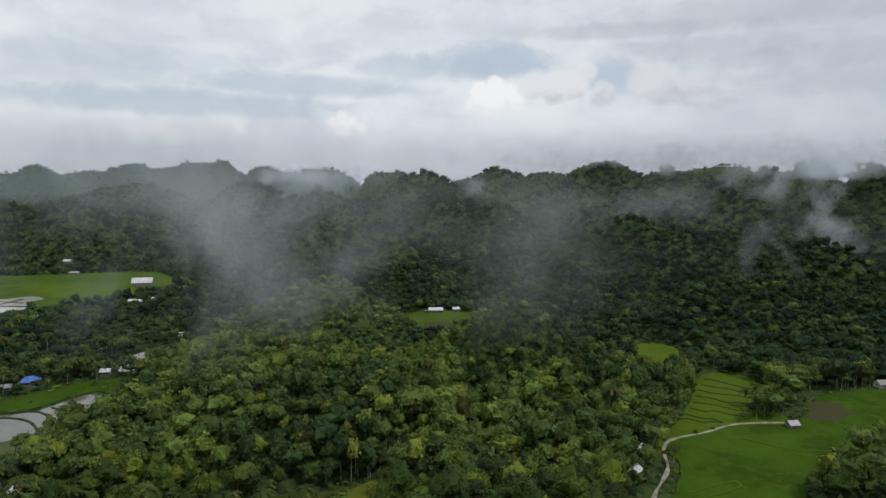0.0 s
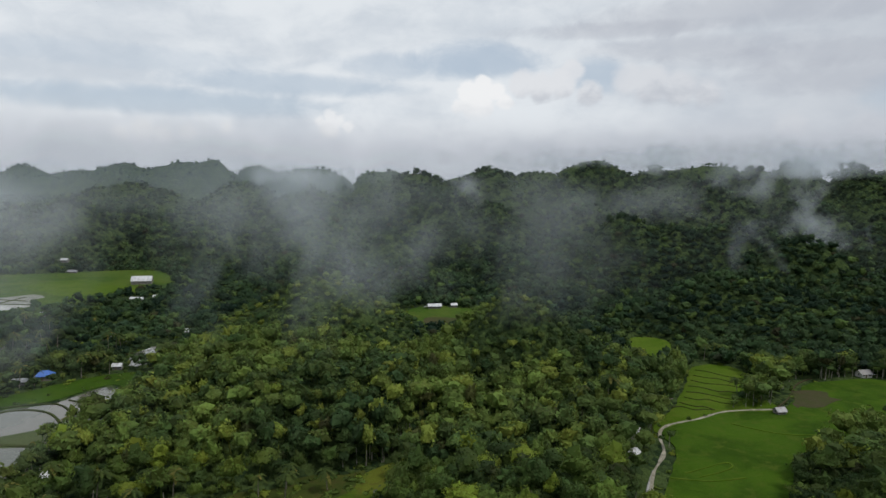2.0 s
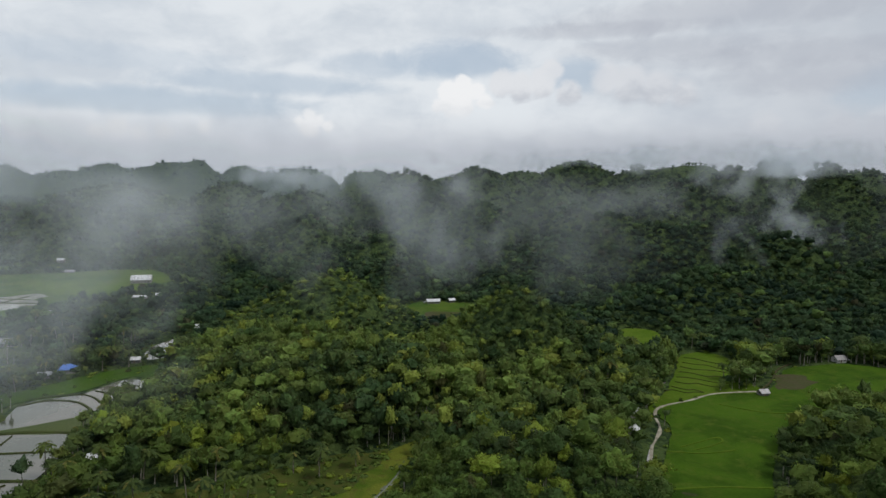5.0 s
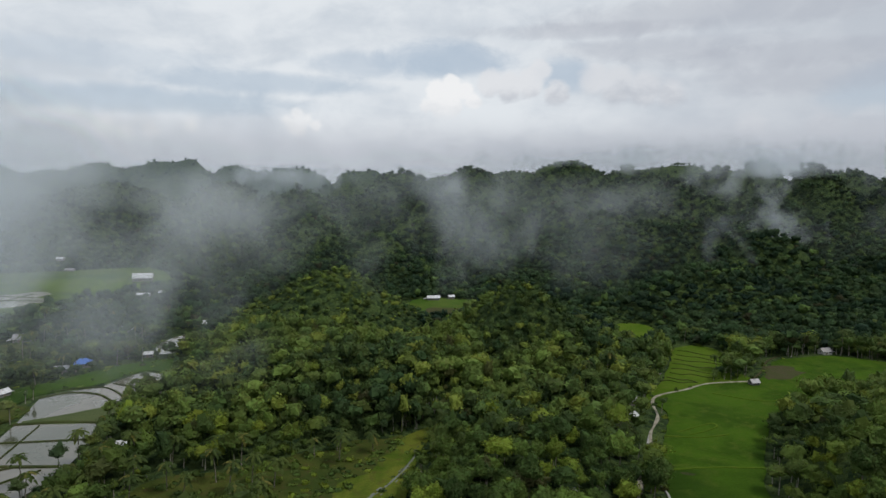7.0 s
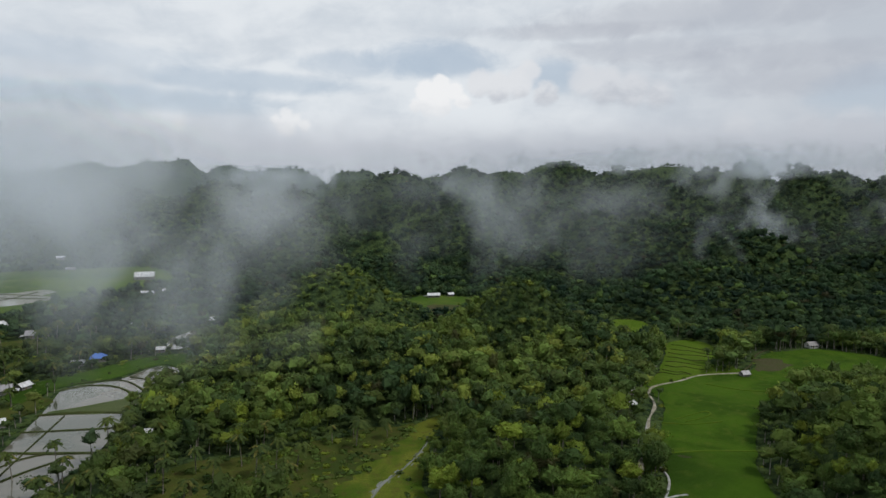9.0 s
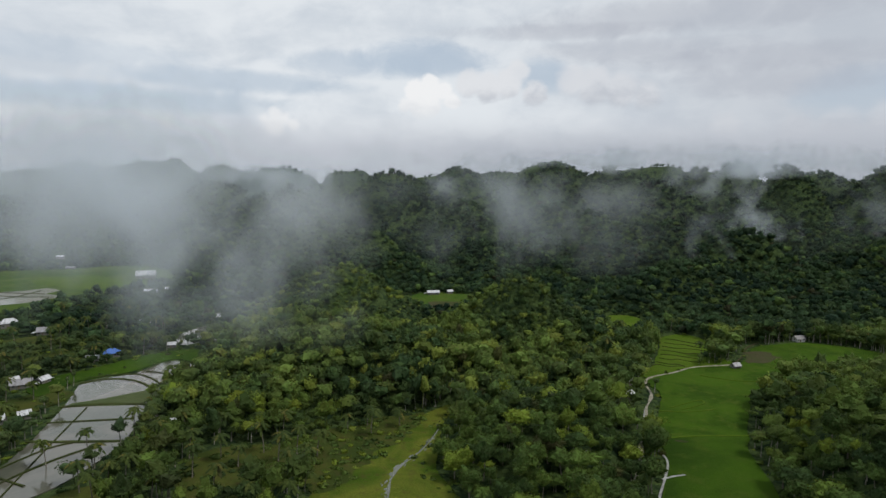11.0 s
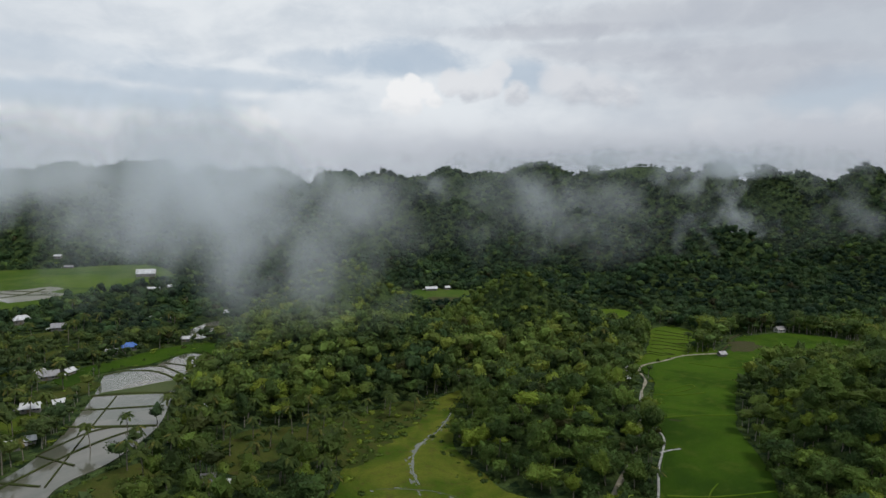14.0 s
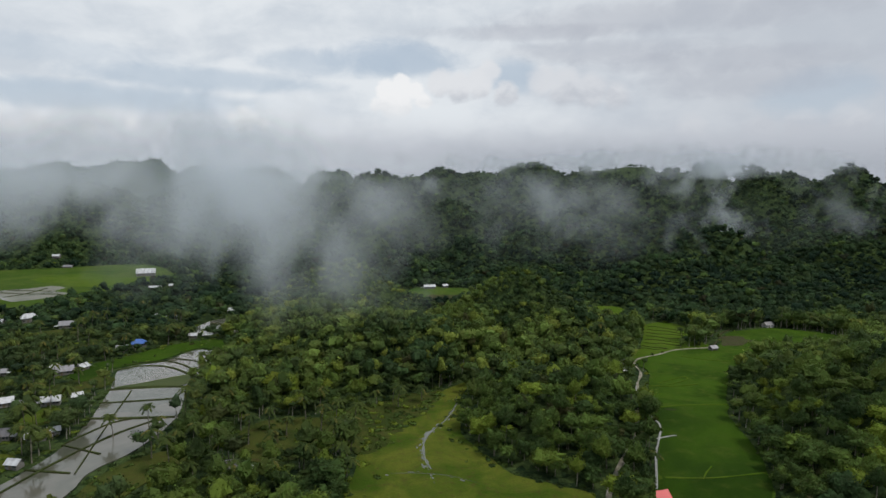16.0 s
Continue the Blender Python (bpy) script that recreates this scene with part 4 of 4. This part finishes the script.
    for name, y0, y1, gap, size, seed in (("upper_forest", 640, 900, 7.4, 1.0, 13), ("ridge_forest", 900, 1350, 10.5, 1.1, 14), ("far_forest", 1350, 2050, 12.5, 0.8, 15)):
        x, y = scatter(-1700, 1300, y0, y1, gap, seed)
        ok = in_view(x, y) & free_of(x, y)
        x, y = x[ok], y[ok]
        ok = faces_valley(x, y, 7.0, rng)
        plant(name, fars, x[ok], y[ok], size * 0.75, size * 1.5, "forest on the distant hills, leaves darkened for cloud shadow", SHADED_CANOPY, -2.6)
    # low growth along the edges of the open land
    bushes = []
    for i in range(5):
        cv, cf = crown(rng, rng.uniform(0.9, 1.5), rng.uniform(1.0, 1.8), 1, 4, 24, 0.36, False, 0.14)
        bushes.append((cv - (0, 0, 0.2), cf))
    x, y = scatter(-460, 300, 66, 720, 4.6, 31)
    edge = np.full(len(x), 1e9)
    for poly, _, _ in OPEN:
        edge = np.minimum(edge, np.abs(outside(x, y, poly) - 1.0))
    loose = (x < -150 - 0.12 * (y - 150)) & (land(x, y) < 4)
    swampy = np.abs(outside(x, y, SWAMP) + 3.0) < 7.0
    ok = (((edge < 3.2) & (rng.rand(len(x)) < 0.85)) | (swampy & (x < -30) & (rng.rand(len(x)) < 0.5)) | (loose & (rng.rand(len(x)) < 0.4))) & in_view(x, y, 10)
    for poly in (PADDY, SMALL_PADDY, FIELD, TERRACE, MEADOW_LEFT, FAR_PADDY):
        ok &= outside(x, y, poly) > 0.6
    for hx, hy, r in HOUSES:
        ok &= np.hypot(x - hx, y - hy) > r * 0.8
    plant("shrubs", bushes, x[ok], y[ok], 0.6, 1.9, "low green shrubs growing along the fields and houses", CANOPY)
    # rough growth in the palm clearing and on the green strip
    x, y = scatter(-172, -30, 104, 216, 3.0, 33)
    ok = ((outside(x, y, PALM_GROUND) < 0) | (outside(x, y, ROUGH) < 0) | (outside(x, y, BANK) < 0)) & (rng.rand(len(x)) < 0.75 - 0.45 * (x < -96))
    plant("clearing_shrubs", bushes, x[ok], y[ok], 0.35, 2.3, "scattered shrubs in the rough pasture and palm clearing", CANOPY)
    # reeds and tussocks in the wet meadow
    x, y = scatter(-84, -10, 66, 232, 2.6, 32)
    rim = np.abs(outside(x, y, SWAMP)) < 3.5
    ok = ((outside(x, y, SWAMP) < -1.0) & (vnoise(x, y, 9) + 0.16 * smoothstep(128, 112, y) + 0.35 * vnoise(x + 70, y, 4) > 0.68)) | (rim & (rng.rand(len(x)) < 0.75))
    plant("tussocks", bushes, x[ok], y[ok], 0.2, 0.75, "dark tussocks in the wet meadow", CANOPY)


# ---- houses ----
def house(x, y, turn, w, d, eave, roof, label, rise=None, wall=None, base=None, hip=0.0):
    """A small gabled house: walls, corrugated roof, door and windows."""
    z = (land_at(x, y) + 0.1) if base is None else base
    root = new("house")
    root.matrix_basis = pose(x, y, z, 0, 0, turn)
    wall = wall or BLOCK
    rise = rise or 0.3 * d
    w, d, eave = w * 0.78, d * 0.82, eave * 0.85
    bm = bmesh.new()
    hw, hd = w / 2, d / 2
    pts = [(-hw, -hd), (hw, -hd), (hw, hd), (-hw, hd)]
    lo = [bm.verts.new((a, b, -0.5)) for a, b in pts]
    hi = [bm.verts.new((a, b, eave)) for a, b in pts]
    g0, g1 = bm.verts.new((-hw + hip, 0, eave + rise)), bm.verts.new((hw - hip, 0, eave + rise))
    for i in (0, 2):
        bm.faces.new((lo[i], lo[i + 1], hi[i + 1], hi[i]))
    bm.faces.new((lo[1], lo[2], hi[2], g1, hi[1]))
    bm.faces.new((lo[3], lo[0], hi[0], g0, hi[3]))
    bm.faces.new(lo[::-1])
    part("wall", bm, wall, root)
    # roof: two corrugated slopes with thickness
    for sgn, name in ((1, "roof"), (-1, "roof")):
        bm = bmesh.new()
        n = max(8, int((w + 1.0) / 0.35))
        over = 0.5
        top = []
        for i in range(n + 1):
            px = -hw - over + (w + 2 * over) * i / n
            dz = 0.06 if i % 2 else 0.0
            row = []
            for py, pz in ((0.0, eave + rise + 0.08), (sgn * (hd + over), eave - over * rise / hd + 0.08)):
                qx = max(-hw - over + hip, min(hw + over - hip, px)) if py == 0.0 else px
                row.append((bm.verts.new((qx, py, pz + dz)), bm.verts.new((qx, py, pz + dz - 0.08))))
            top.append(row)
        for a, b in zip(top[:-1], top[1:]):
            bm.faces.new((a[0][0], b[0][0], b[1][0], a[1][0]))
            bm.faces.new((a[0][1], a[1][1], b[1][1], b[0][1]))
            bm.faces.new((a[1][0], b[1][0], b[1][1], a[1][1]))
        bmesh.ops.recalc_face_normals(bm, faces=list(bm.faces))
        part(name, bm, roof, root)

    for end in ((-1, 1) if hip else ()):
        bm = bmesh.new()
        ex, low = end * (hw + 0.5), eave - 0.5 * rise / hd + 0.10
        tri = [(ex, -hd - 0.5, low), (ex, hd + 0.5, low), (end * (hw + 0.5 - hip), 0.0, eave + rise + 0.10)]
        up, dn = [bm.verts.new(q) for q in tri], [bm.verts.new((q[0], q[1], q[2] - 0.08)) for q in tri]
        bm.faces.new(up)
        bm.faces.new(dn[::-1])
        for i in range(3):
            bm.faces.new((up[i], dn[i], dn[(i + 1) % 3], up[(i + 1) % 3]))
        bmesh.ops.recalc_face_normals(bm, faces=list(bm.faces))
        part("roof", bm, roof, root)

    def panel(name, cx, cy, cz, sx, sy, sz, mat, lab=""):
        bm = bmesh.new()
        bmesh.ops.create_cube(bm, size=1.0, matrix=Matrix.LocRotScale((cx, cy, cz), None, (sx, sy, sz)))
        bmesh.ops.bevel(bm, geom=list(bm.edges), offset=0.02, segments=1, affect="EDGES")
        return part(name, bm, mat, root, lab)

    # lean-to of odd sheets on posts along one side of the larger houses
    if w > 5.4 and not hip and "barn" not in label:
        end = 1 if (int(abs(x) * 3 + y) % 2) else -1
        long, deep, slope = d * 0.7, w * 0.34, 0.16
        bm = bmesh.new()
        rows = []
        for i in range(9):
            py = -long / 2 + long * i / 8
            dz = 0.05 if i % 2 else 0.0
            rows.append([bm.verts.new((end * (hw + off), py - 0.25 * d, eave - 0.25 - slope * off + dz + low)) for off, low in ((0.0, 0.0), (deep, 0.0), (deep, -0.06), (0.0, -0.06))])
        for a, b in zip(rows[:-1], rows[1:]):
            for i in range(4):
                bm.faces.new((a[i], b[i], b[(i + 1) % 4], a[(i + 1) % 4]))
        bmesh.ops.recalc_face_normals(bm, faces=list(bm.faces))
        part("lean_to_roof", bm, GREY_ZINC if roof is ZINC else ZINC, root, "sheet-metal lean-to of another age")
        for py in (-long / 2 + 0.1, long / 2 - 0.1):
            panel("post", end * (hw + deep - 0.12), py - 0.25 * d, (eave - 0.9 - slope * deep) / 2, 0.12, 0.12, eave - slope * deep + 0.3, TIMBER)
    panel("door", -w * 0.1, -hd - 0.02, 1.0, 0.9, 0.08, 2.0, TIMBER, "dark wooden door")
    for wx in (-0.34, 0.22, 0.38):
        panel("window", w * wx, -hd - 0.02, 1.5, 0.9, 0.08, 0.9, DARK_GLASS, "dark window opening")
    panel("window", -hw - 0.02, 0.0, 1.5, 0.08, 0.9, 0.9, DARK_GLASS, "dark window opening")
    HOUSES.append((x, y, max(w, d) * 0.5 + 1.2))
    return tagged(root, label, "house")


VILLAGE = [  # x, y, turn, width, depth, eave, roof, label
    (-314, 622, 14, 24, 13, 4.6, ZINC, "large barn with a pale metal roof on the meadow"),
    (-218, 312, 20, 10.5, 7, 3.0, BLUE_ROOF, "house with a bright blue hipped metal roof"),
    (-225, 303, 15, 8, 4, 2.4, ZINC, "low shed with a white metal roof"),
    (-190, 332, 10, 6, 4, 2.6, ZINC, "small hut with a white metal roof"),
    (-231, 398, 5, 9, 5, 2.6, ZINC, "long low house with a pale roof"),
    (-218, 392, -10, 5, 4, 2.6, GREY_ZINC, "small shed with a grey roof"),
    (-322, 392, 30, 13, 9, 4.2, ZINC, "tall house with a white hipped metal roof"),
    (-338, 384, 0, 6, 5, 2.8, ZINC, "small house with a pale roof beside trees"),
    (-286, 370, 15, 12, 8, 3.0, GREY_ZINC, "house with a patched grey roof"),
    (-278, 378, 60, 7, 5, 2.8, ZINC, "shed with a pale metal roof"),
    (-238, 255, 25, 12, 7, 2.8, GREY_ZINC, "house with a weathered grey roof under trees"),
    (-231, 262, 70, 7, 5, 2.6, ZINC, "small house with a pale roof under trees"),
    (-222, 206, 15, 10, 6, 2.8, ZINC, "house with a shining white metal roof"),
    (-232, 201, -20, 7, 5, 2.8, GREY_ZINC, "small house with a grey metal roof"),
    (-242, 206, 30, 8, 6, 2.8, ZINC, "house with a pale roof among bananas"),
    (-208, 163, 20, 9, 5, 2.6, ZINC, "long shed with a pale roof by the paddies"),
    (-222, 165, 10, 9, 7, 3.0, DARK_ZINC, "house with a dark roof by the paddies"),
    (-214, 138, 20, 8, 6, 2.8, GREY_ZINC, "grey-roofed house near the paddies"),
    (-277, 535, 0, 15, 4, 2.4, ZINC, "long low shed with a pale roof in the valley"),
    (-264, 545, 10, 8, 4, 2.4, ZINC, "pale-roofed shed in the valley"),
    (-316, 462, 0, 8, 5, 2.5, ZINC, "pale-roofed hut at the meadow's edge"),
    (-180, 410, 15, 10, 5, 2.5, ZINC, "pale-roofed hut among trees"),
    (-448, 716, 0, 10, 6, 3.0, ZINC, "distant hut at the foot of the hill"),
    (-424, 690, 0, 12, 5, 2.4, GREY_ZINC, "distant shed with a rusty roof"),
    (-146, 200, 10, 6, 4, 2.6, ZINC, "hut with a pale roof beneath palms"),
    (-125, 127, 8, 8, 6, 2.8, DARK_ZINC, "hut with a dark thatched-looking roof among palms"),
    (-118, 124, 8, 4.5, 4, 2.4, ZINC, "lean-to with a shining metal roof"),
    (-246, 262, 50, 6, 4.5, 2.4, ZINC, "small white-roofed hut between garden trees"),
    (-213, 212, 35, 6, 4.5, 2.6, ZINC, "small house with a bright metal roof behind the village"),
    (-204, 169, 25, 5.5, 4, 2.4, ZINC, "open shed with a white metal roof by the paddies"),
    (-203, 137, -15, 6, 4.5, 2.6, ZINC, "small white-roofed house at the paddies' edge"),
    (-270, 255, 12, 8, 5, 2.6, GREY_ZINC, "low house with a grey metal roof among gardens"),
    (22, 88.5, 10, 8, 7, 3.0, RED_ROOF, "house with a bright red metal roof beside the path"),
    (68, 233, 20, 6.4, 4.2, 2.4, GREY_ZINC, "shack with patched white metal sheets"),
    (64, 219, 60, 6, 4, 2.4, ZINC, "shack with a pale metal roof by the track"),
    (62, 240, -10, 5, 4, 2.4, DARK_ZINC, "small dark-roofed hut under the trees"),
    (104, 296, 35, 5.5, 4, 2.4, ZINC, "small white-roofed hut by the terrace"),
    (149, 276, 12, 5.5, 4.5, 2.2, GREY_ZINC, "field shed with a grey metal roof beside the track"),
    (228, 337, 12, 8.5, 6, 2.6, DARK_ZINC, "white-walled house with a grey roof at the forest edge"),
    (17, 143, 30, 5, 4, 2.6, DARK_ZINC, "hut half hidden by trees"),
    (-16, 476, 5, 13, 5, 2.8, ZINC, "long low house with a white roof at the clearing"),
    (-1, 481, 20, 6, 4, 2.8, ZINC, "small white-roofed house at the clearing"),
]
for row in VILLAGE:
    house(*row, rise=4.2 if "barn" in row[-1] else None, wall=WALL if "white-walled" in row[-1] else None, hip=2.8 if "hipped" in row[-1] or "blue" in row[-1] else 0.0)

build_forest()


# ---- palms ----
def palm_kind(i):
    """Coconut palm: curved ringed trunk and drooping fronds."""
    rng = np.random.RandomState(300 + i)
    root = new("palm_tree")
    tall = (9.0, 11.0, 7.5)[i]
    bend = rng.uniform(0.6, 1.6)
    vs, fs, sides, rings = [], [], 7, 12
    for k in range(rings):
        t = k / (rings - 1)
        r = 0.17 * (1 - 0.4 * t) + (0.03 if k % 2 else 0) + (0.12 if k == 0 else 0)
        a = 2 * np.pi * np.arange(sides) / sides
        vs.append(np.stack([bend * t * t + r * np.cos(a), r * np.sin(a), 0 * a + tall * t - 0.3], 1))
    for k in range(rings - 1):
        for j in range(sides):
            a, b = k * sides + j, k * sides + (j + 1) % sides
            fs.append((a, b, b + sides, a + sides))
    raw_mesh("trunk", np.concatenate(vs), np.array(fs), BARK, True).parent = root
    n = 18
    for k in range(n):
        az = 2 * np.pi * k / n + rng.uniform(-0.2, 0.2)
        up = rng.uniform(-0.5, 1.25)
        length = rng.uniform(2.9, 3.7)
        pv, pf = [], []
        seg = 9
        for s in range(seg + 1):
            t = s / seg
            reach = length * (t * np.cos(up * (1 - 0.5 * t)))
            zz = tall - 0.3 + length * (np.sin(up) * t - (0.72 + 0.32 * up) * t * t)
            c = np.array([reach, 0.0, zz])
            wide = 0.55 * np.sin(np.pi * (0.12 + 0.84 * t)) + 0.03
            pv += [c, c + (0.2, wide, -0.6 * wide), c + (0.2, -wide, -0.6 * wide)]
        for s in range(seg):
            a = 3 * s
            pf += [(a, a + 3, a + 1), (a, a + 2, a + 3)]
            if s % 3 != 2:
                pf += [(a + 3, a + 4, a + 1), (a + 3, a + 2, a + 5)]
        pv = np.array(pv)
        c, sn = np.cos(az), np.sin(az)
        pv = np.stack([pv[:, 0] * c - pv[:, 1] * sn + bend, pv[:, 0] * sn + pv[:, 1] * c, pv[:, 2]], 1)
        raw_mesh("frond", pv, np.array(pf), PALM_LEAF).parent = root
    return tagged(root, "coconut palm with a slim pale trunk and drooping fronds", "palm tree", "coconut palms")


PALMS = [(-178, 162), (-166, 168), (-160, 160), (-150, 166), (-142, 172), (-138, 158), (-128, 166), (-122, 150), (-116, 165), (-108, 158), (-101, 170), (-94, 162), (-88, 168), (-112, 140), (-98, 142),
         (-88, 146), (-131, 136), (-141, 140), (-150, 148), (-156, 186), (-152, 200), (-158, 214), (-146, 190), (-160, 236), (-166, 255), (-152, 250), (-122, 186), (-108, 190), (-96, 184), (-136, 188),
         (-222, 236), (-214, 176), (-230, 222), (-246, 240), (-226, 280), (-240, 300), (-256, 270), (-262, 330), (-206, 148), (-236, 180), (-270, 400), (-300, 420), (-250, 420), (-210, 360), (-240, 350),
         (140, 300), (144, 296), (240, 338), (248, 334), (256, 328), (266, 322), (276, 318), (284, 326), (294, 318), (262, 334), (216, 342), (36, 128), (30, 112), (62, 252), (58, 262), (70, 270), (86, 280), (50, 246),
         (150, 366), (158, 372), (104, 340), (98, 326), (-70, 190), (-62, 196), (-82, 150), (-84, 160), (-81, 138), (-85, 128), (-82, 116), (-86, 140), (-80, 166), (-120, 112), (-135, 118), (-146, 128), (-108, 118), (-98, 126), (-156, 140), (-60, 186), (-48, 196)]
palms = [palm_kind(i) for i in range(3)]
prng = random.Random(4)
while len(PALMS) < 125:  # palms all over the village gardens
    px, py = prng.uniform(-290, -178), prng.uniform(130, 380)
    clear = min(float(outside(np.array([px]), np.array([py]), q)[0]) for q in (PADDY, SMALL_PADDY, STRIP_MEADOW))
    if clear > 2.0 and px > -0.72 * py - 110 and all(math.hypot(px - hx, py - hy) > r + 1.0 for hx, hy, r in HOUSES):
        PALMS.append((round(px, 1), round(py, 1)))
for n, (px, py) in enumerate(PALMS):
    m = pose(px, py, land_at(px, py) - 0.1, 0, 0, prng.uniform(0, 360))
    p = palms[n] if n < 3 else copy_thing(palms[prng.randrange(3)], m)
    p.matrix_basis = m
    s = prng.uniform(1.0, 1.42)
    p.scale = (s, s, s)


# ---- mist ----
def mist_bank(x, y, z, w, h, depth, veils, mat, label, turn=0.0, seed=0):
    """A drifting bank of cloud, also a haze layer: curved, ragged veils one behind another."""
    rng = np.random.RandomState(900 + seed)
    root = new("mist_bank")
    root.matrix_basis = pose(x, y, z, 0, 0, turn)
    for k in range(veils):
        nx, nz = 22, 12
        u, v = np.meshgrid(np.linspace(-1, 1, nx), np.linspace(-1, 1, nz))
        off = depth * ((k + 0.5) / veils - 0.5) * 2
        sx, sz = rng.uniform(0.8, 1.0), rng.uniform(0.8, 1.0)
        px = u * w * sx + rng.uniform(-0.15, 0.15) * w
        pz = v * h * sz + rng.uniform(-0.12, 0.12) * h
        py = off + 0.12 * w * (u ** 2) + 0.8 * depth / veils * (vnoise(u.ravel() * 3 + k * 7, v.ravel() * 3, 1.0).reshape(u.shape) - 0.5)
        i, j = np.meshgrid(np.arange(nx - 1), np.arange(nz - 1))
        a = (j * nx + i).ravel()
        mesh_object("veil", np.stack([px.ravel(), py.ravel(), pz.ravel()], 1), np.stack([a, a + 1, a + nx + 1, a + nx], 1), mat, True).parent = root
    return tagged(root, label, "mist")


DENSE = mist_material("dense_mist", 0.20, 0.030, 3.5)
SOFT = mist_material("soft_mist", 0.15, 0.050, 4.4)
HILL_SOFT = mist_material("hill_mist", 0.09, 0.020, 3.6)
FAR_SOFT = mist_material("valley_mist", 0.08, 0.010, 3.6)
SLOPE = mist_material("slope_mist", 0.13, 0.026, 4.6, 0.8)
WISP = mist_material("ridge_mist", 0.26, 0.017, 4.2)
CAP = mist_material("cap_cloud", 0.24, 0.011, 3.4)
HAZE = mist_material("near_haze", 0.038, 0.006, 1.5)
FAINT = mist_material("faint_mist", 0.09, 0.045, 3.6)
FAR_HAZE = mist_material("far_haze", 0.085, 0.004, 1.5)
# Blue of distance put into the colour of added see-through sheets.
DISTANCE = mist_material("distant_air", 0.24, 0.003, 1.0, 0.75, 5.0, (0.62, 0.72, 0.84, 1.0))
mist_bank(-103, 58, 99, 56, 30, 16, 10, DENSE, "thick white bank of low cloud drifting over the valley", 15, 1)
mist_bank(-170, 84, 106, 62, 25, 14, 8, DENSE, "thick white bank of low cloud over the village", 20, 41)
mist_bank(-27, 66, 98, 24, 15, 9, 4, SOFT, "thin grey shred of drifting cloud", 0, 2)
mist_bank(10, 110, 92, 36, 18, 9, 2, FAINT, "faint shred of cloud over the hills", 0, 21)
mist_bank(-105, 300, 88, 60, 40, 24, 3, HILL_SOFT, "soft grey mist over the wooded hills", 0, 10)
mist_bank(-330, 700, 84, 300, 56, 40, 2, FAR_SOFT, "soft mist lying over the valley's end", 8, 3)
for k, (wx, wy, wz, w, h) in enumerate(((278, 620, 122, 40, 26), (304, 622, 106, 36, 26), (342, 625, 112, 34, 34), (344, 602, 92, 34, 28), (324, 592, 76, 34, 22), (346, 565, 66, 40, 20), (231, 470, 60, 36, 26))):
    mist_bank(wx, wy, wz, w, h, 6, 3 if k < 6 else 2, SLOPE, "white wisp of mist rising along a wooded slope", 0, 50 + k)
mist_bank(410, 480, 84, 60, 40, 16, 2, SLOPE, "thin mist along a wooded slope", 0, 15)
mist_bank(190, 700, 84, 130, 30, 20, 2, HILL_SOFT, "faint mist in a wooded hollow", 0, 16)
mist_bank(17, 850, 99, 34, 24, 8, 3, SLOPE, "small torn wisp of mist on a ridge", 0, 17)
mist_bank(-318, 1250, 118, 110, 24, 20, 4, WISP, "torn white mist hanging on the ridges", 0, 5)
mist_bank(-215, 1010, 108, 120, 28, 20, 2, WISP, "torn mist hanging before the ridges", 0, 18)
mist_bank(490, 850, 146, 300, 34, 30, 6, CAP, "cloud shreds wrapping the hilltops", -8, 12)
mist_bank(250, 1000, 142, 330, 26, 30, 5, CAP, "cloud shreds trailing over the skyline", 0, 6)
# Added haze sheets stand in for the air between the ridges.
mist_bank(150, 560, 60, 700, 90, 20, 1, HAZE, "pale haze over the wooded slopes", 0, 13)
mist_bank(50, 720, 70, 1000, 110, 20, 2, HAZE, "pale haze between the wooded ridges", 0, 14)
mist_bank(0, 870, 90, 1300, 130, 40, 2, FAR_HAZE, "pale haze before the far ridges", 0, 7)
mist_bank(-500, 1420, 100, 2000, 190, 60, 2, DISTANCE, "blue-tinted sheets added for distance haze among the far ridges", 0, 8)
